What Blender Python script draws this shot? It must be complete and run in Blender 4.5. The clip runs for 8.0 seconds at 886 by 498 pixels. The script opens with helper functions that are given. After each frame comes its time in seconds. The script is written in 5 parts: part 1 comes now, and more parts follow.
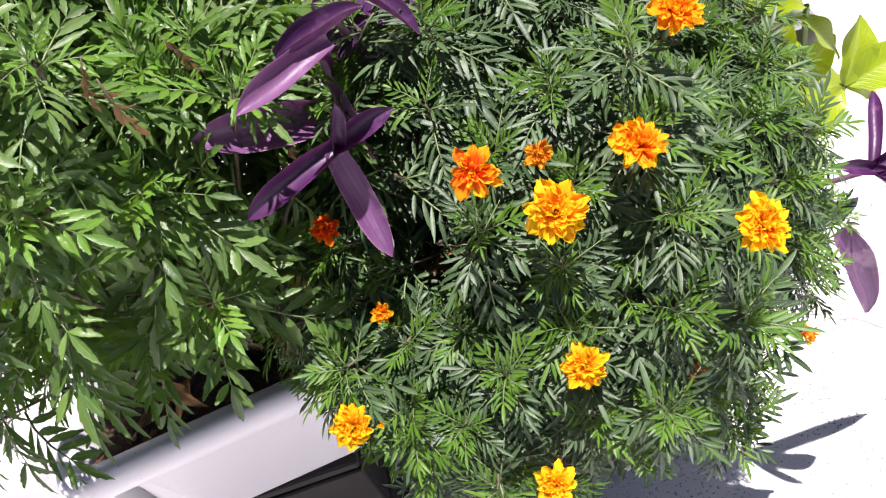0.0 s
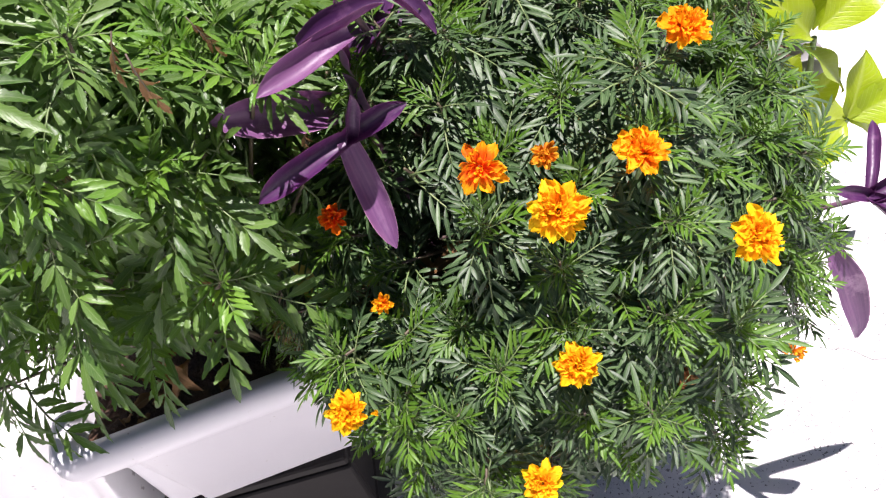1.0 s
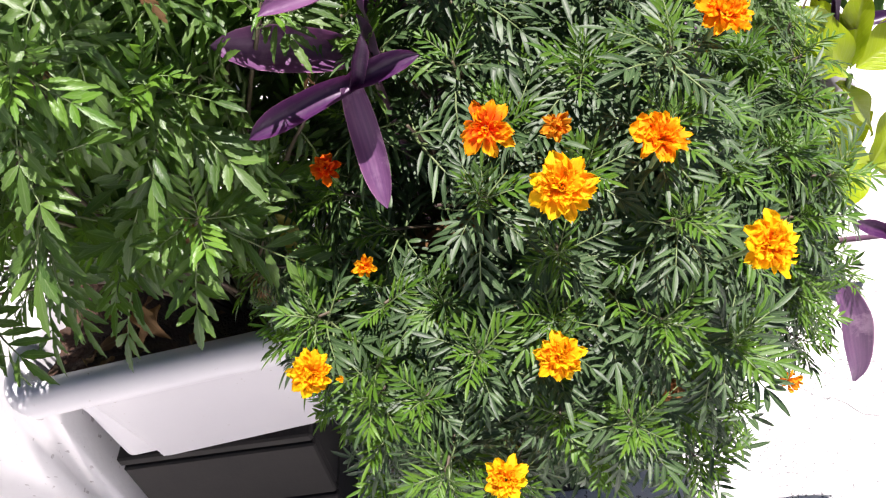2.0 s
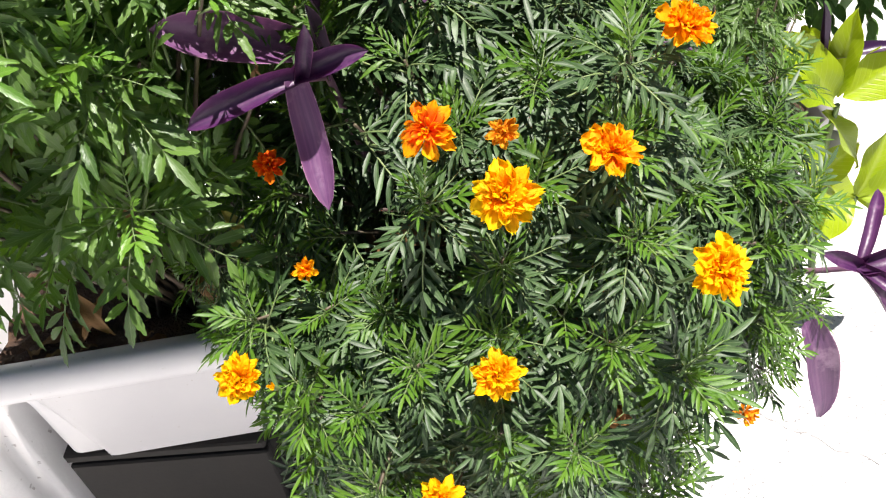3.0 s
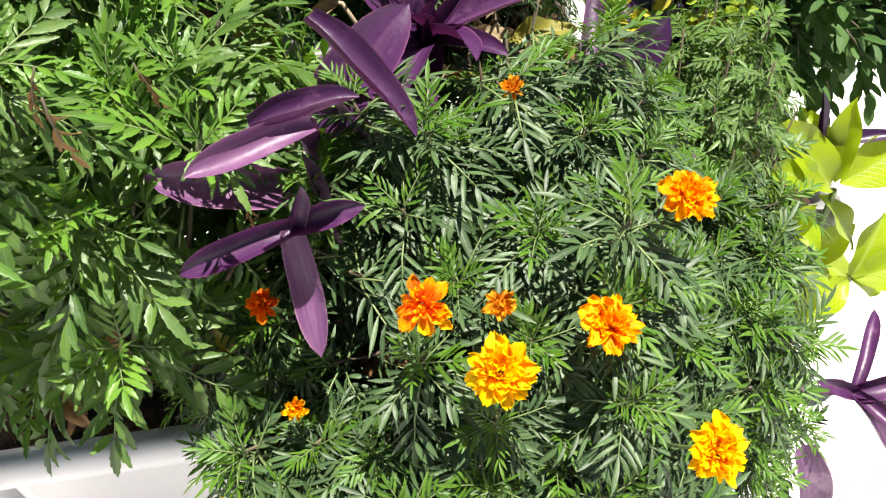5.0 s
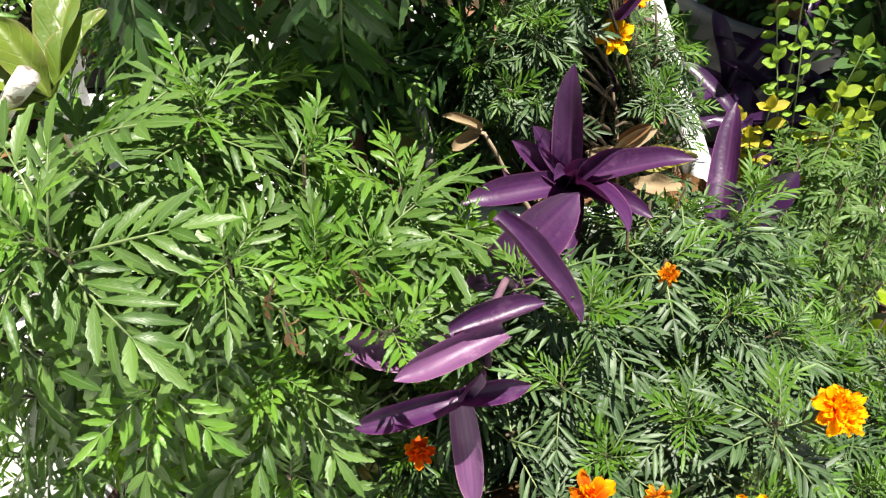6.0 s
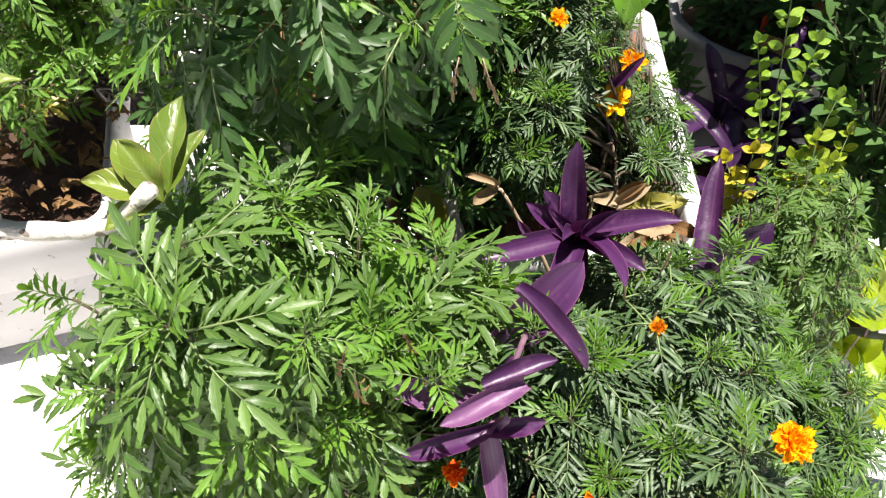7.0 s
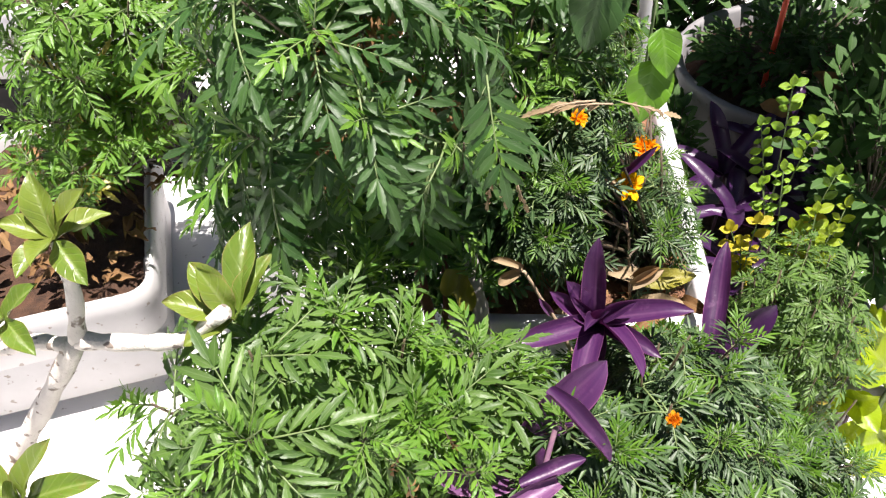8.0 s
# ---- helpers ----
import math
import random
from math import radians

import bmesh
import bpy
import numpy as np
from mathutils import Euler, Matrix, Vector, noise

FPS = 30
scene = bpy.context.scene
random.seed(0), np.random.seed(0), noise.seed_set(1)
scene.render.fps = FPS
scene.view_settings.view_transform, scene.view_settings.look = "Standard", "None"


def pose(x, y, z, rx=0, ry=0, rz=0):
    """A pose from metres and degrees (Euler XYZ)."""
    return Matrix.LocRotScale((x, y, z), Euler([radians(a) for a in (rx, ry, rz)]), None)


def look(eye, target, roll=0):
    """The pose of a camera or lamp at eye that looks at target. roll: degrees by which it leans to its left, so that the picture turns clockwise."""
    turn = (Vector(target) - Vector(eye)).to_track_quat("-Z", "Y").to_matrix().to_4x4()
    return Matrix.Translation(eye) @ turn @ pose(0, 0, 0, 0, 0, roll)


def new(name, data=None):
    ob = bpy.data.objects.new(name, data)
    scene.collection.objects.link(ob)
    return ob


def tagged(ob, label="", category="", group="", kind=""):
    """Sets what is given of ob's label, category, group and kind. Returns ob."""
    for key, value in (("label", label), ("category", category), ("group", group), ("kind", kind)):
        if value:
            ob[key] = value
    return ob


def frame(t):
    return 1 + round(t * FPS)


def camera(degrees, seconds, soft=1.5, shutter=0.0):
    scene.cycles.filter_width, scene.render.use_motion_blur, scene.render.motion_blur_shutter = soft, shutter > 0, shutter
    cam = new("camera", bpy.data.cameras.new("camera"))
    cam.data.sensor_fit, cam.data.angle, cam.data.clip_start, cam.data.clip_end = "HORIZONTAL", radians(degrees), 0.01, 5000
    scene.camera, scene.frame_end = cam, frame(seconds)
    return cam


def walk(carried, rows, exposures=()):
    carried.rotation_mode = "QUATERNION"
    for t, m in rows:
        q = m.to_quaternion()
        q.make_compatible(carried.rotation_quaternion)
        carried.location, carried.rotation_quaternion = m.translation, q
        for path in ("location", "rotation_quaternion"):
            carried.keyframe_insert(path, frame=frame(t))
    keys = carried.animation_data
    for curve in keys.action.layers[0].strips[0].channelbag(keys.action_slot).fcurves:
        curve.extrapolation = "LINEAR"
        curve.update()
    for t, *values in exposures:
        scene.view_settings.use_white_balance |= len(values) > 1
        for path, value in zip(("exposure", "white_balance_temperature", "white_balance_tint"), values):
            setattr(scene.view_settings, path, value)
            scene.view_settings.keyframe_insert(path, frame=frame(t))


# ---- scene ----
cam = camera(59.3, 8.0, soft=1.2)
PATH = [
    (0, (0.0229, -0.0018, 1.3112), (-0.0783, 1.2258, 0.0537), -23.2),
    (0.5, (0.0158, -0.0343, 1.313), (-0.0774, 1.1977, 0.059), -21.5),
    (1, (0.015, -0.0246, 1.313), (-0.0722, 1.2258, 0.0783), -19.2),
    (1.5, (0.015, -0.0211, 1.2778), (-0.0801, 1.2267, 0.0396), -15.4),
    (2.8, (0.0387, -0.0123, 1.2505), (-0.0422, 1.2751, 0.0528), -7.5),
    (3, (0.0546, -0.0044, 1.2382), (-0.0264, 1.276, 0.0343), -7.6),
    (3.5, (0.0774, 0.0352, 1.2338), (-0.0062, 1.3147, 0.029), -8.0),
    (4, (0.0704, 0.0484, 1.2267), (-0.0088, 1.3306, 0.0238), -7.3),
    (4.2, (0.0722, 0.0493, 1.2329), (-0.0079, 1.3306, 0.029), -7.2),
    (5.3, (0.0414, 0.095, 1.3455), (-0.0326, 1.3895, 0.1549), -4.5),
    (5.5, (0.0132, 0.1118, 1.3702), (-0.0845, 1.4045, 0.1804), -4.1),
    (6, (-0.0255, 0.1206, 1.4441), (-0.183, 1.4124, 0.2587), -3.9),
    (6.5, (-0.0282, 0.0933, 1.5215), (-0.2077, 1.3666, 0.3194), -4.6),
    (7, (-0.0387, 0.0678, 1.5884), (-0.2042, 1.3376, 0.381), -4.8),
    (7.5, (-0.0484, 0.0519, 1.6535), (-0.2147, 1.3218, 0.4462), -4.8),
    (8, (-0.0722, 0.0783, 1.7186), (-0.2341, 1.3552, 0.5183), -4.6),
]
walk(cam, [(t, look(eye, target, roll)) for t, eye, target, roll in PATH],
     exposures=[(0.0, 1.20, 6300, 24), (1.5, 1.20, 6350, 23), (3.5, 1.32, 6650, 10), (6.0, 1.46, 6780, 8), (8.0, 1.44, 6580, 16)])
# -- end path --
# ---- light ----
world = bpy.data.worlds.new("sky")
scene.world = world
world.use_nodes = True
SUN_UP, SUN_ROUND = 80.0, 112.0      # height of the sun, and its bearing clockwise from +y, in degrees
_n = world.node_tree.nodes
_sky = _n.new("ShaderNodeTexSky")
_sky.sky_type, _sky.sun_disc = "NISHITA", False
_sky.sun_elevation, _sky.sun_rotation = radians(SUN_UP), radians(SUN_ROUND)
world.node_tree.links.new(_sky.outputs[0], _n["Background"].inputs[0])
_n["Background"].inputs[1].default_value = 0.024
sun = new("sun", bpy.data.lights.new("sun", "SUN"))
sun.data.energy, sun.data.angle, sun.data.color = 5.0, radians(0.53), (1.0, 0.96, 0.9)
sun.matrix_world = look((3 * math.sin(radians(SUN_ROUND)) * math.cos(radians(SUN_UP)), 3 * math.cos(radians(SUN_ROUND)) * math.cos(radians(SUN_UP)), 3 * math.sin(radians(SUN_UP))), (0, 0, 0))


# ---- materials ----
def graph(name):
    m = bpy.data.materials.new(name)
    m.use_nodes = True
    t = m.node_tree
    return m, t, t.nodes["Principled BSDF"], t.nodes["Material Output"]


def node(t, kind, *links, **values):
    """A node; links are (input, socket) pairs and values its attributes."""
    n = t.nodes.new(kind)
    for k, v in values.items():
        setattr(n, k, v)
    for where, what in links:
        if hasattr(what, "is_output"):
            t.links.new(what, n.inputs[where])
        else:
            n.inputs[where].default_value = what
    return n


def mix(t, fac, a, b, how="MIX"):
    n = t.nodes.new("ShaderNodeMix")
    n.data_type, n.blend_type = "RGBA", how
    for where, what in ((0, fac), (6, a), (7, b)):
        if hasattr(what, "is_output"):
            t.links.new(what, n.inputs[where])
        else:
            n.inputs[where].default_value = what if where == 0 else (*what, 1.0)
    return n.outputs[2]


def math_node(t, how, a, b=0.0):
    return node(t, "ShaderNodeMath", (0, a), (1, b), operation=how).outputs[0]


def ramp(t, fac, *stops):
    n = t.nodes.new("ShaderNodeValToRGB")
    t.links.new(fac, n.inputs[0])
    while len(n.color_ramp.elements) < len(stops):
        n.color_ramp.elements.new(0.5)
    for e, (at, c) in zip(n.color_ramp.elements, stops):
        e.position, e.color = at, (*c, 1.0) if len(c) == 3 else c
    return n.outputs[0]


def noise_tex(t, scale, detail=4.0, rough=0.55, where=None):
    co = where if where is not None else node(t, "ShaderNodeTexCoord").outputs["Object"]
    return node(t, "ShaderNodeTexNoise", ("Vector", co), ("Scale", scale), ("Detail", detail), ("Roughness", rough)).outputs["Fac"]


def bumped(t, bsdf, height, strength, distance):
    n = node(t, "ShaderNodeBump", ("Height", height), ("Strength", strength), ("Distance", distance))
    t.links.new(n.outputs[0], bsdf.inputs["Normal"])


def own_random(t):
    a = node(t, "ShaderNodeObjectInfo").outputs["Random"]
    b = node(t, "ShaderNodeNewGeometry").outputs["Random Per Island"]
    return math_node(t, "FRACT", math_node(t, "ADD", math_node(t, "MULTIPLY", a, 3.7), b))


def leaf_material(name, dark, light, glow, rough=0.42, translucent=0.3, rib=(0.25, 0.35, 0.15), veins=0.0, blotch=None, spec=0.5, edge=None):
    """A leaf: its green varies from leaf to leaf, with a paler midrib, side veins and light that shines through."""
    m, t, b, out = graph(name)
    co = node(t, "ShaderNodeTexCoord")
    uv = node(t, "ShaderNodeSeparateXYZ", (0, co.outputs["UV"]))
    u, v = uv.outputs[0], uv.outputs[1]
    col = mix(t, own_random(t), dark, light)
    grain = noise_tex(t, 140.0, 3.0, where=co.outputs["Object"])
    col = mix(t, math_node(t, "MULTIPLY", grain, 0.5), col, light)
    if blotch:
        spots = ramp(t, noise_tex(t, 28.0, 5.0, 0.7, co.outputs["Object"]), (0.56, (0, 0, 0)), (0.7, (1, 1, 1)))
        col = mix(t, math_node(t, "MULTIPLY", spots, 0.5), col, blotch)
    off = math_node(t, "ABSOLUTE", math_node(t, "SUBTRACT", u, 0.5))
    mid = ramp(t, off, (0.02, (1, 1, 1)), (0.07, (0, 0, 0)))
    col = mix(t, math_node(t, "MULTIPLY", mid, 0.45), col, rib)
    if edge:
        pale = ramp(t, off, (0.465, (0, 0, 0)), (0.498, (1, 1, 1)))
        col = mix(t, math_node(t, "MULTIPLY", pale, 0.7), col, edge)
        streak = node(t, "ShaderNodeTexNoise", ("Vector", node(t, "ShaderNodeMapping", (0, co.outputs["UV"]), (3, (11.0, 1.4, 1.0))).outputs[0]), ("Scale", 1.0), ("Detail", 3.0)).outputs["Fac"]
        col = mix(t, math_node(t, "MULTIPLY", ramp(t, streak, (0.42, (0, 0, 0)), (0.85, (1, 1, 1))), 0.22), col, edge)
    height = grain
    if veins:
        wave = math_node(t, "SINE", math_node(t, "MULTIPLY", math_node(t, "SUBTRACT", v, math_node(t, "MULTIPLY", off, 0.55)), veins))
        lines = ramp(t, wave, (0.72, (0, 0, 0)), (0.97, (1, 1, 1)))
        col = mix(t, math_node(t, "MULTIPLY", lines, 0.16), col, rib)
        height = math_node(t, "SUBTRACT", grain, math_node(t, "MULTIPLY", lines, 0.5))
    t.links.new(col, b.inputs["Base Color"])
    b.inputs["Roughness"].default_value, b.inputs["Specular IOR Level"].default_value = rough, spec
    bumped(t, b, height, 0.45, 0.0012)
    through_light = node(t, "ShaderNodeBsdfTranslucent", ("Color", mix(t, 0.6, col, glow)))
    both = node(t, "ShaderNodeMixShader", (0, translucent), (1, b.outputs[0]), (2, through_light.outputs[0]))
    t.links.new(both.outputs[0], out.inputs[0])
    return m


def petal_material(name, base, tip, edge):
    m, t, b, out = graph(name)
    co = node(t, "ShaderNodeTexCoord")
    uv = node(t, "ShaderNodeSeparateXYZ", (0, co.outputs["UV"]))
    off = math_node(t, "MULTIPLY", math_node(t, "ABSOLUTE", math_node(t, "SUBTRACT", uv.outputs[0], 0.5)), 1.6)
    rim = math_node(t, "MAXIMUM", uv.outputs[1], off)
    wander = math_node(t, "ADD", rim, math_node(t, "MULTIPLY", math_node(t, "SUBTRACT", noise_tex(t, 150.0, 3.0), 0.5), 0.45))
    wander = math_node(t, "ADD", wander, math_node(t, "MULTIPLY", math_node(t, "SUBTRACT", own_random(t), 0.5), 0.4))
    col = ramp(t, wander, (0.2, base), (0.62, tip), (0.9, edge))
    t.links.new(col, b.inputs["Base Color"])
    b.inputs["Roughness"].default_value, b.inputs["Specular IOR Level"].default_value = 0.65, 0.2
    stripes = math_node(t, "SINE", math_node(t, "MULTIPLY", uv.outputs[0], 40.0))
    bumped(t, b, stripes, 0.12, 0.0006)
    tr = node(t, "ShaderNodeBsdfTranslucent", ("Color", col))
    both = node(t, "ShaderNodeMixShader", (0, 0.5), (1, b.outputs[0]), (2, tr.outputs[0]))
    t.links.new(both.outputs[0], out.inputs[0])
    return m


def plain_material(name, a, c, scale, rough=0.6, bump=0.2, dist=0.002, metal=0.0, spots=None):
    """A surface whose colour wanders between two tones at two scales, with fine relief."""
    m, t, b, out = graph(name)
    big, fine = noise_tex(t, scale, 5.0, 0.6), noise_tex(t, scale * 9.0, 4.0, 0.6)
    col = mix(t, ramp(t, big, (0.3, (0, 0, 0)), (0.7, (1, 1, 1))), a, c)
    col = mix(t, math_node(t, "MULTIPLY", fine, 0.3), col, a)
    if spots:
        tone, size, low = spots
        mark = ramp(t, noise_tex(t, size, 2.0, 0.5), (low, (0, 0, 0)), (low + 0.05, (1, 1, 1)))
        col = mix(t, math_node(t, "MULTIPLY", mark, 0.9), col, tone)
    t.links.new(col, b.inputs["Base Color"])
    b.inputs["Roughness"].default_value, b.inputs["Metallic"].default_value = rough, metal
    bumped(t, b, fine, bump, dist)
    return m


DWARF = leaf_material("french_marigold_leaf", (0.006, 0.024, 0.006), (0.056, 0.104, 0.034), (0.08, 0.18, 0.012), rib=(0.150, 0.200, 0.100), translucent=0.07, rough=0.5, spec=0.45)
DWARF_YOUNG = leaf_material("young_french_marigold_leaf", (0.032, 0.105, 0.007), (0.080, 0.165, 0.014), (0.150, 0.300, 0.010), rib=(0.150, 0.240, 0.068), rough=0.48, translucent=0.28, spec=0.4)
TALL = leaf_material("tall_marigold_leaf", (0.012, 0.050, 0.007), (0.104, 0.190, 0.034), (0.130, 0.290, 0.012), rib=(0.170, 0.235, 0.100), veins=55.0, translucent=0.29, rough=0.42, spec=0.5)
TALL_YOUNG = leaf_material("young_tall_marigold_leaf", (0.044, 0.140, 0.009), (0.120, 0.240, 0.025), (0.180, 0.370, 0.010), rib=(0.190, 0.286, 0.095), veins=55.0, rough=0.40)
# Shaded copy of the tall marigold leaf, with shade put into the green.
SHADY = leaf_material("shaded_marigold_leaf", (0.016, 0.058, 0.012), (0.054, 0.116, 0.028), (0.10, 0.26, 0.012), rib=(0.095, 0.163, 0.070), veins=55.0, translucent=0.34, rough=0.44, spec=0.45)
YELLOWED = leaf_material("yellowed_leaf", (0.204, 0.204, 0.027), (0.286, 0.245, 0.041), (0.340, 0.306, 0.034), rib=(0.272, 0.238, 0.068), blotch=(0.170, 0.082, 0.020))
DRY = leaf_material("dry_leaf", (0.109, 0.051, 0.017), (0.231, 0.136, 0.061), (0.204, 0.109, 0.034), rough=0.8, translucent=0.12, rib=(0.204, 0.136, 0.068), blotch=(0.054, 0.020, 0.010), spec=0.2)
PURPLE = leaf_material("purple_leaf", (0.020, 0.004, 0.034), (0.052, 0.011, 0.066), (0.204, 0.020, 0.130), rough=0.44, translucent=0.16, rib=(0.10, 0.036, 0.10), blotch=(0.20, 0.09, 0.19), edge=(0.26, 0.09, 0.20), spec=0.6)
PURPLE_PALE = leaf_material("pale_purple_leaf", (0.050, 0.015, 0.070), (0.13, 0.050, 0.13), (0.25, 0.05, 0.17), rough=0.48, translucent=0.16, rib=(0.13, 0.05, 0.13), blotch=(0.42, 0.27, 0.38), edge=(0.48, 0.26, 0.38), spec=0.5)
# Shaded copy of the purple leaf: the shade is put into its colour.
PURPLE_SHADED = leaf_material("shaded_purple_leaf", (0.024, 0.007, 0.037), (0.044, 0.012, 0.058), (0.068, 0.007, 0.054), rough=0.36, translucent=0.12, rib=(0.061, 0.020, 0.068), spec=0.5)
LIME = leaf_material("lime_leaf", (0.190, 0.290, 0.006), (0.300, 0.400, 0.010), (0.380, 0.480, 0.006), translucent=0.42, rib=(0.400, 0.470, 0.120), veins=75.0, rough=0.38)
OLIVE = leaf_material("succulent_leaf", (0.060, 0.125, 0.012), (0.140, 0.190, 0.024), (0.220, 0.280, 0.020), translucent=0.16, rib=(0.204, 0.258, 0.095), blotch=(0.190, 0.100, 0.040), edge=(0.24, 0.17, 0.07), veins=40.0, rough=0.36)
SHRUB = leaf_material("shrub_leaf", (0.018, 0.055, 0.012), (0.058, 0.120, 0.028), (0.068, 0.150, 0.020), rib=(0.082, 0.136, 0.054), translucent=0.22, rough=0.62, spec=0.25)
STALK = plain_material("green_stalk", (0.10, 0.16, 0.05), (0.16, 0.20, 0.08), 40.0, 0.5)
STALK_DARK = plain_material("reddish_stalk", (0.06, 0.035, 0.03), (0.10, 0.09, 0.04), 40.0, 0.6)
PURPLE_STALK = plain_material("purple_stalk", (0.10, 0.04, 0.09), (0.20, 0.12, 0.14), 40.0, 0.5)
BARK = plain_material("pale_bark", (0.52, 0.48, 0.43), (0.70, 0.66, 0.60), 22.0, 0.75, 0.6, 0.004, spots=((0.167, 0.129, 0.099), 70.0, 0.6))
PLASTIC = plain_material("white_plastic", (0.562, 0.555, 0.578), (0.623, 0.616, 0.631), 5.0, 0.32, 0.05, 0.001, spots=((0.380, 0.350, 0.319), 160.0, 0.72))
DIRTY_PLASTIC = plain_material("dusty_white_plastic", (0.471, 0.464, 0.456), (0.578, 0.570, 0.570), 9.0, 0.5, 0.1, 0.001, spots=((0.266, 0.228, 0.190), 60.0, 0.66))
GREY_POT = plain_material("grey_pot", (0.152, 0.152, 0.160), (0.228, 0.220, 0.220), 12.0, 0.6, 0.3, 0.002, spots=((0.137, 0.122, 0.106), 50.0, 0.62))
SOIL = plain_material("brown_soil", (0.035, 0.018, 0.010), (0.10, 0.050, 0.026), 30.0, 0.95, 1.0, 0.01)
DUSTY_SOIL = plain_material("dry_brown_soil", (0.05, 0.024, 0.013), (0.16, 0.078, 0.042), 40.0, 0.95, 1.0, 0.01)
RED_SOIL = plain_material("reddish_dry_soil", (0.15, 0.065, 0.034), (0.34, 0.17, 0.09), 34.0, 0.95, 1.0, 0.01)
# Near-black wood: the shade under the troughs is put into its colour.
STAND = plain_material("shade_dark_wood", (0.006, 0.005, 0.004), (0.013, 0.010, 0.008), 14.0, 0.85, 0.3, 0.001)


def terrace_material():
    """White-painted cement, worn through in grey specks that gather in patches."""
    m, t, b, out = graph("white_terrace")
    patch, grit, speck = noise_tex(t, 7.0, 4.0, 0.6), noise_tex(t, 420.0, 3.0, 0.6), noise_tex(t, 150.0, 3.0, 0.6)
    col = mix(t, patch, (0.62, 0.61, 0.61), (0.80, 0.79, 0.79))
    worn = math_node(t, "ADD", speck, math_node(t, "MULTIPLY", math_node(t, "SUBTRACT", patch, 0.5), 0.25))
    col = mix(t, math_node(t, "MULTIPLY", ramp(t, worn, (0.600, (0, 0, 0)), (0.630, (1, 1, 1))), 0.9), col, (0.06, 0.058, 0.058))
    col = mix(t, math_node(t, "MULTIPLY", grit, 0.35), col, (0.42, 0.41, 0.41))
    t.links.new(col, b.inputs["Base Color"])
    b.inputs["Roughness"].default_value = 0.8
    bumped(t, b, math_node(t, "ADD", speck, grit), 0.5, 0.002)
    return m


TERRACE = terrace_material()
WHITEWASH = plain_material("whitewashed_plaster", (0.66, 0.65, 0.65), (0.76, 0.75, 0.75), 7.0, 0.8, 0.4, 0.002, spots=((0.40, 0.38, 0.37), 60.0, 0.66))
CRACK = plain_material("grey_crack", (0.20, 0.19, 0.19), (0.34, 0.33, 0.33), 60.0, 0.9)
ORANGE = petal_material("orange_petal", (0.78, 0.050, 0.001), (0.90, 0.15, 0.001), (0.92, 0.42, 0.002))
GOLD = petal_material("golden_petal", (0.90, 0.22, 0.001), (0.93, 0.35, 0.001), (0.94, 0.46, 0.002))
YELLOW = petal_material("yellow_petal", (0.92, 0.32, 0.001), (0.94, 0.47, 0.001), (0.95, 0.58, 0.002))
RED = petal_material("red_orange_petal", (0.70, 0.035, 0.002), (0.86, 0.085, 0.002), (0.90, 0.20, 0.003))
WITHERED = petal_material("withered_petal", (0.50, 0.090, 0.004), (0.76, 0.22, 0.004), (0.84, 0.40, 0.02))

DEAD = petal_material("dead_petal", (0.10, 0.035, 0.012), (0.20, 0.075, 0.025), (0.26, 0.13, 0.05))


# ---- building tools ----
class Shape:
    """Vertices, faces, a place on the leaf for every vertex, and a material for every face."""

    def __init__(self):
        self.v, self.f, self.uv, self.m = [], [], [], []

    def add(self, v, f, uv=None, m=0):
        k = len(self.v)
        self.v += [tuple(p) for p in v]
        self.f += [tuple(i + k for i in q) for q in f]
        self.uv += list(uv) if uv is not None else [(0.5, 0.5)] * len(v)
        self.m += [m] * len(f)

    def mesh(self, name, mats, smooth=True):
        d = bpy.data.meshes.new(name)
        d.from_pydata(self.v, [], self.f)
        for m in mats:
            d.materials.append(m)
        d.polygons.foreach_set("material_index", self.m)
        d.polygons.foreach_set("use_smooth", [smooth] * len(self.f))
        layer = d.uv_layers.new(name="UVMap")
        loops = np.empty(len(d.loops), dtype=np.int32)
        d.loops.foreach_get("vertex_index", loops)
        layer.data.foreach_set("uv", np.array(self.uv, dtype=np.float32)[loops].ravel())
        d.update()
        return d


def at_world(ob):
    m = ob.matrix_basis
    return at_world(ob.parent) @ ob.matrix_parent_inverse @ m if ob.parent else m


def thing(name, place, label, category, group="", kind=""):
    ob = new(name)
    ob.empty_display_size = 0.02
    ob.matrix_basis = Matrix.Translation(place)
    return tagged(ob, label, category, group, kind)


def part(name, data, parent, label="", m=None):
    """A mesh as one object under a thing or a part; its own pose is given in the world."""
    ob = new(name, data)
    ob.parent = parent
    ob.matrix_parent_inverse = at_world(parent).inverted()
    if m is not None:
        ob.matrix_basis = m
    return tagged(ob, label)


def bm_mesh(bm, name, mat, smooth=True):
    d = bpy.data.meshes.new(name)
    bmesh.ops.recalc_face_normals(bm, faces=bm.faces)
    bm.to_mesh(d)
    bm.free()
    d.materials.append(mat)
    if smooth:
        d.polygons.foreach_set("use_smooth", [True] * len(d.polygons))
    return d


def frame_of(place, along, up):
    """A pose at a place with its y along a way and its z near another."""
    y = Vector(along).normalized()
    z = Vector(up) - y * Vector(up).dot(y)
    if z.length < 1e-5:
        z = y.orthogonal()
    z.normalize()
    x = y.cross(z)
    m = Matrix((x, y, z)).transposed().to_4x4()
    m.translation = Vector(place)
    return m


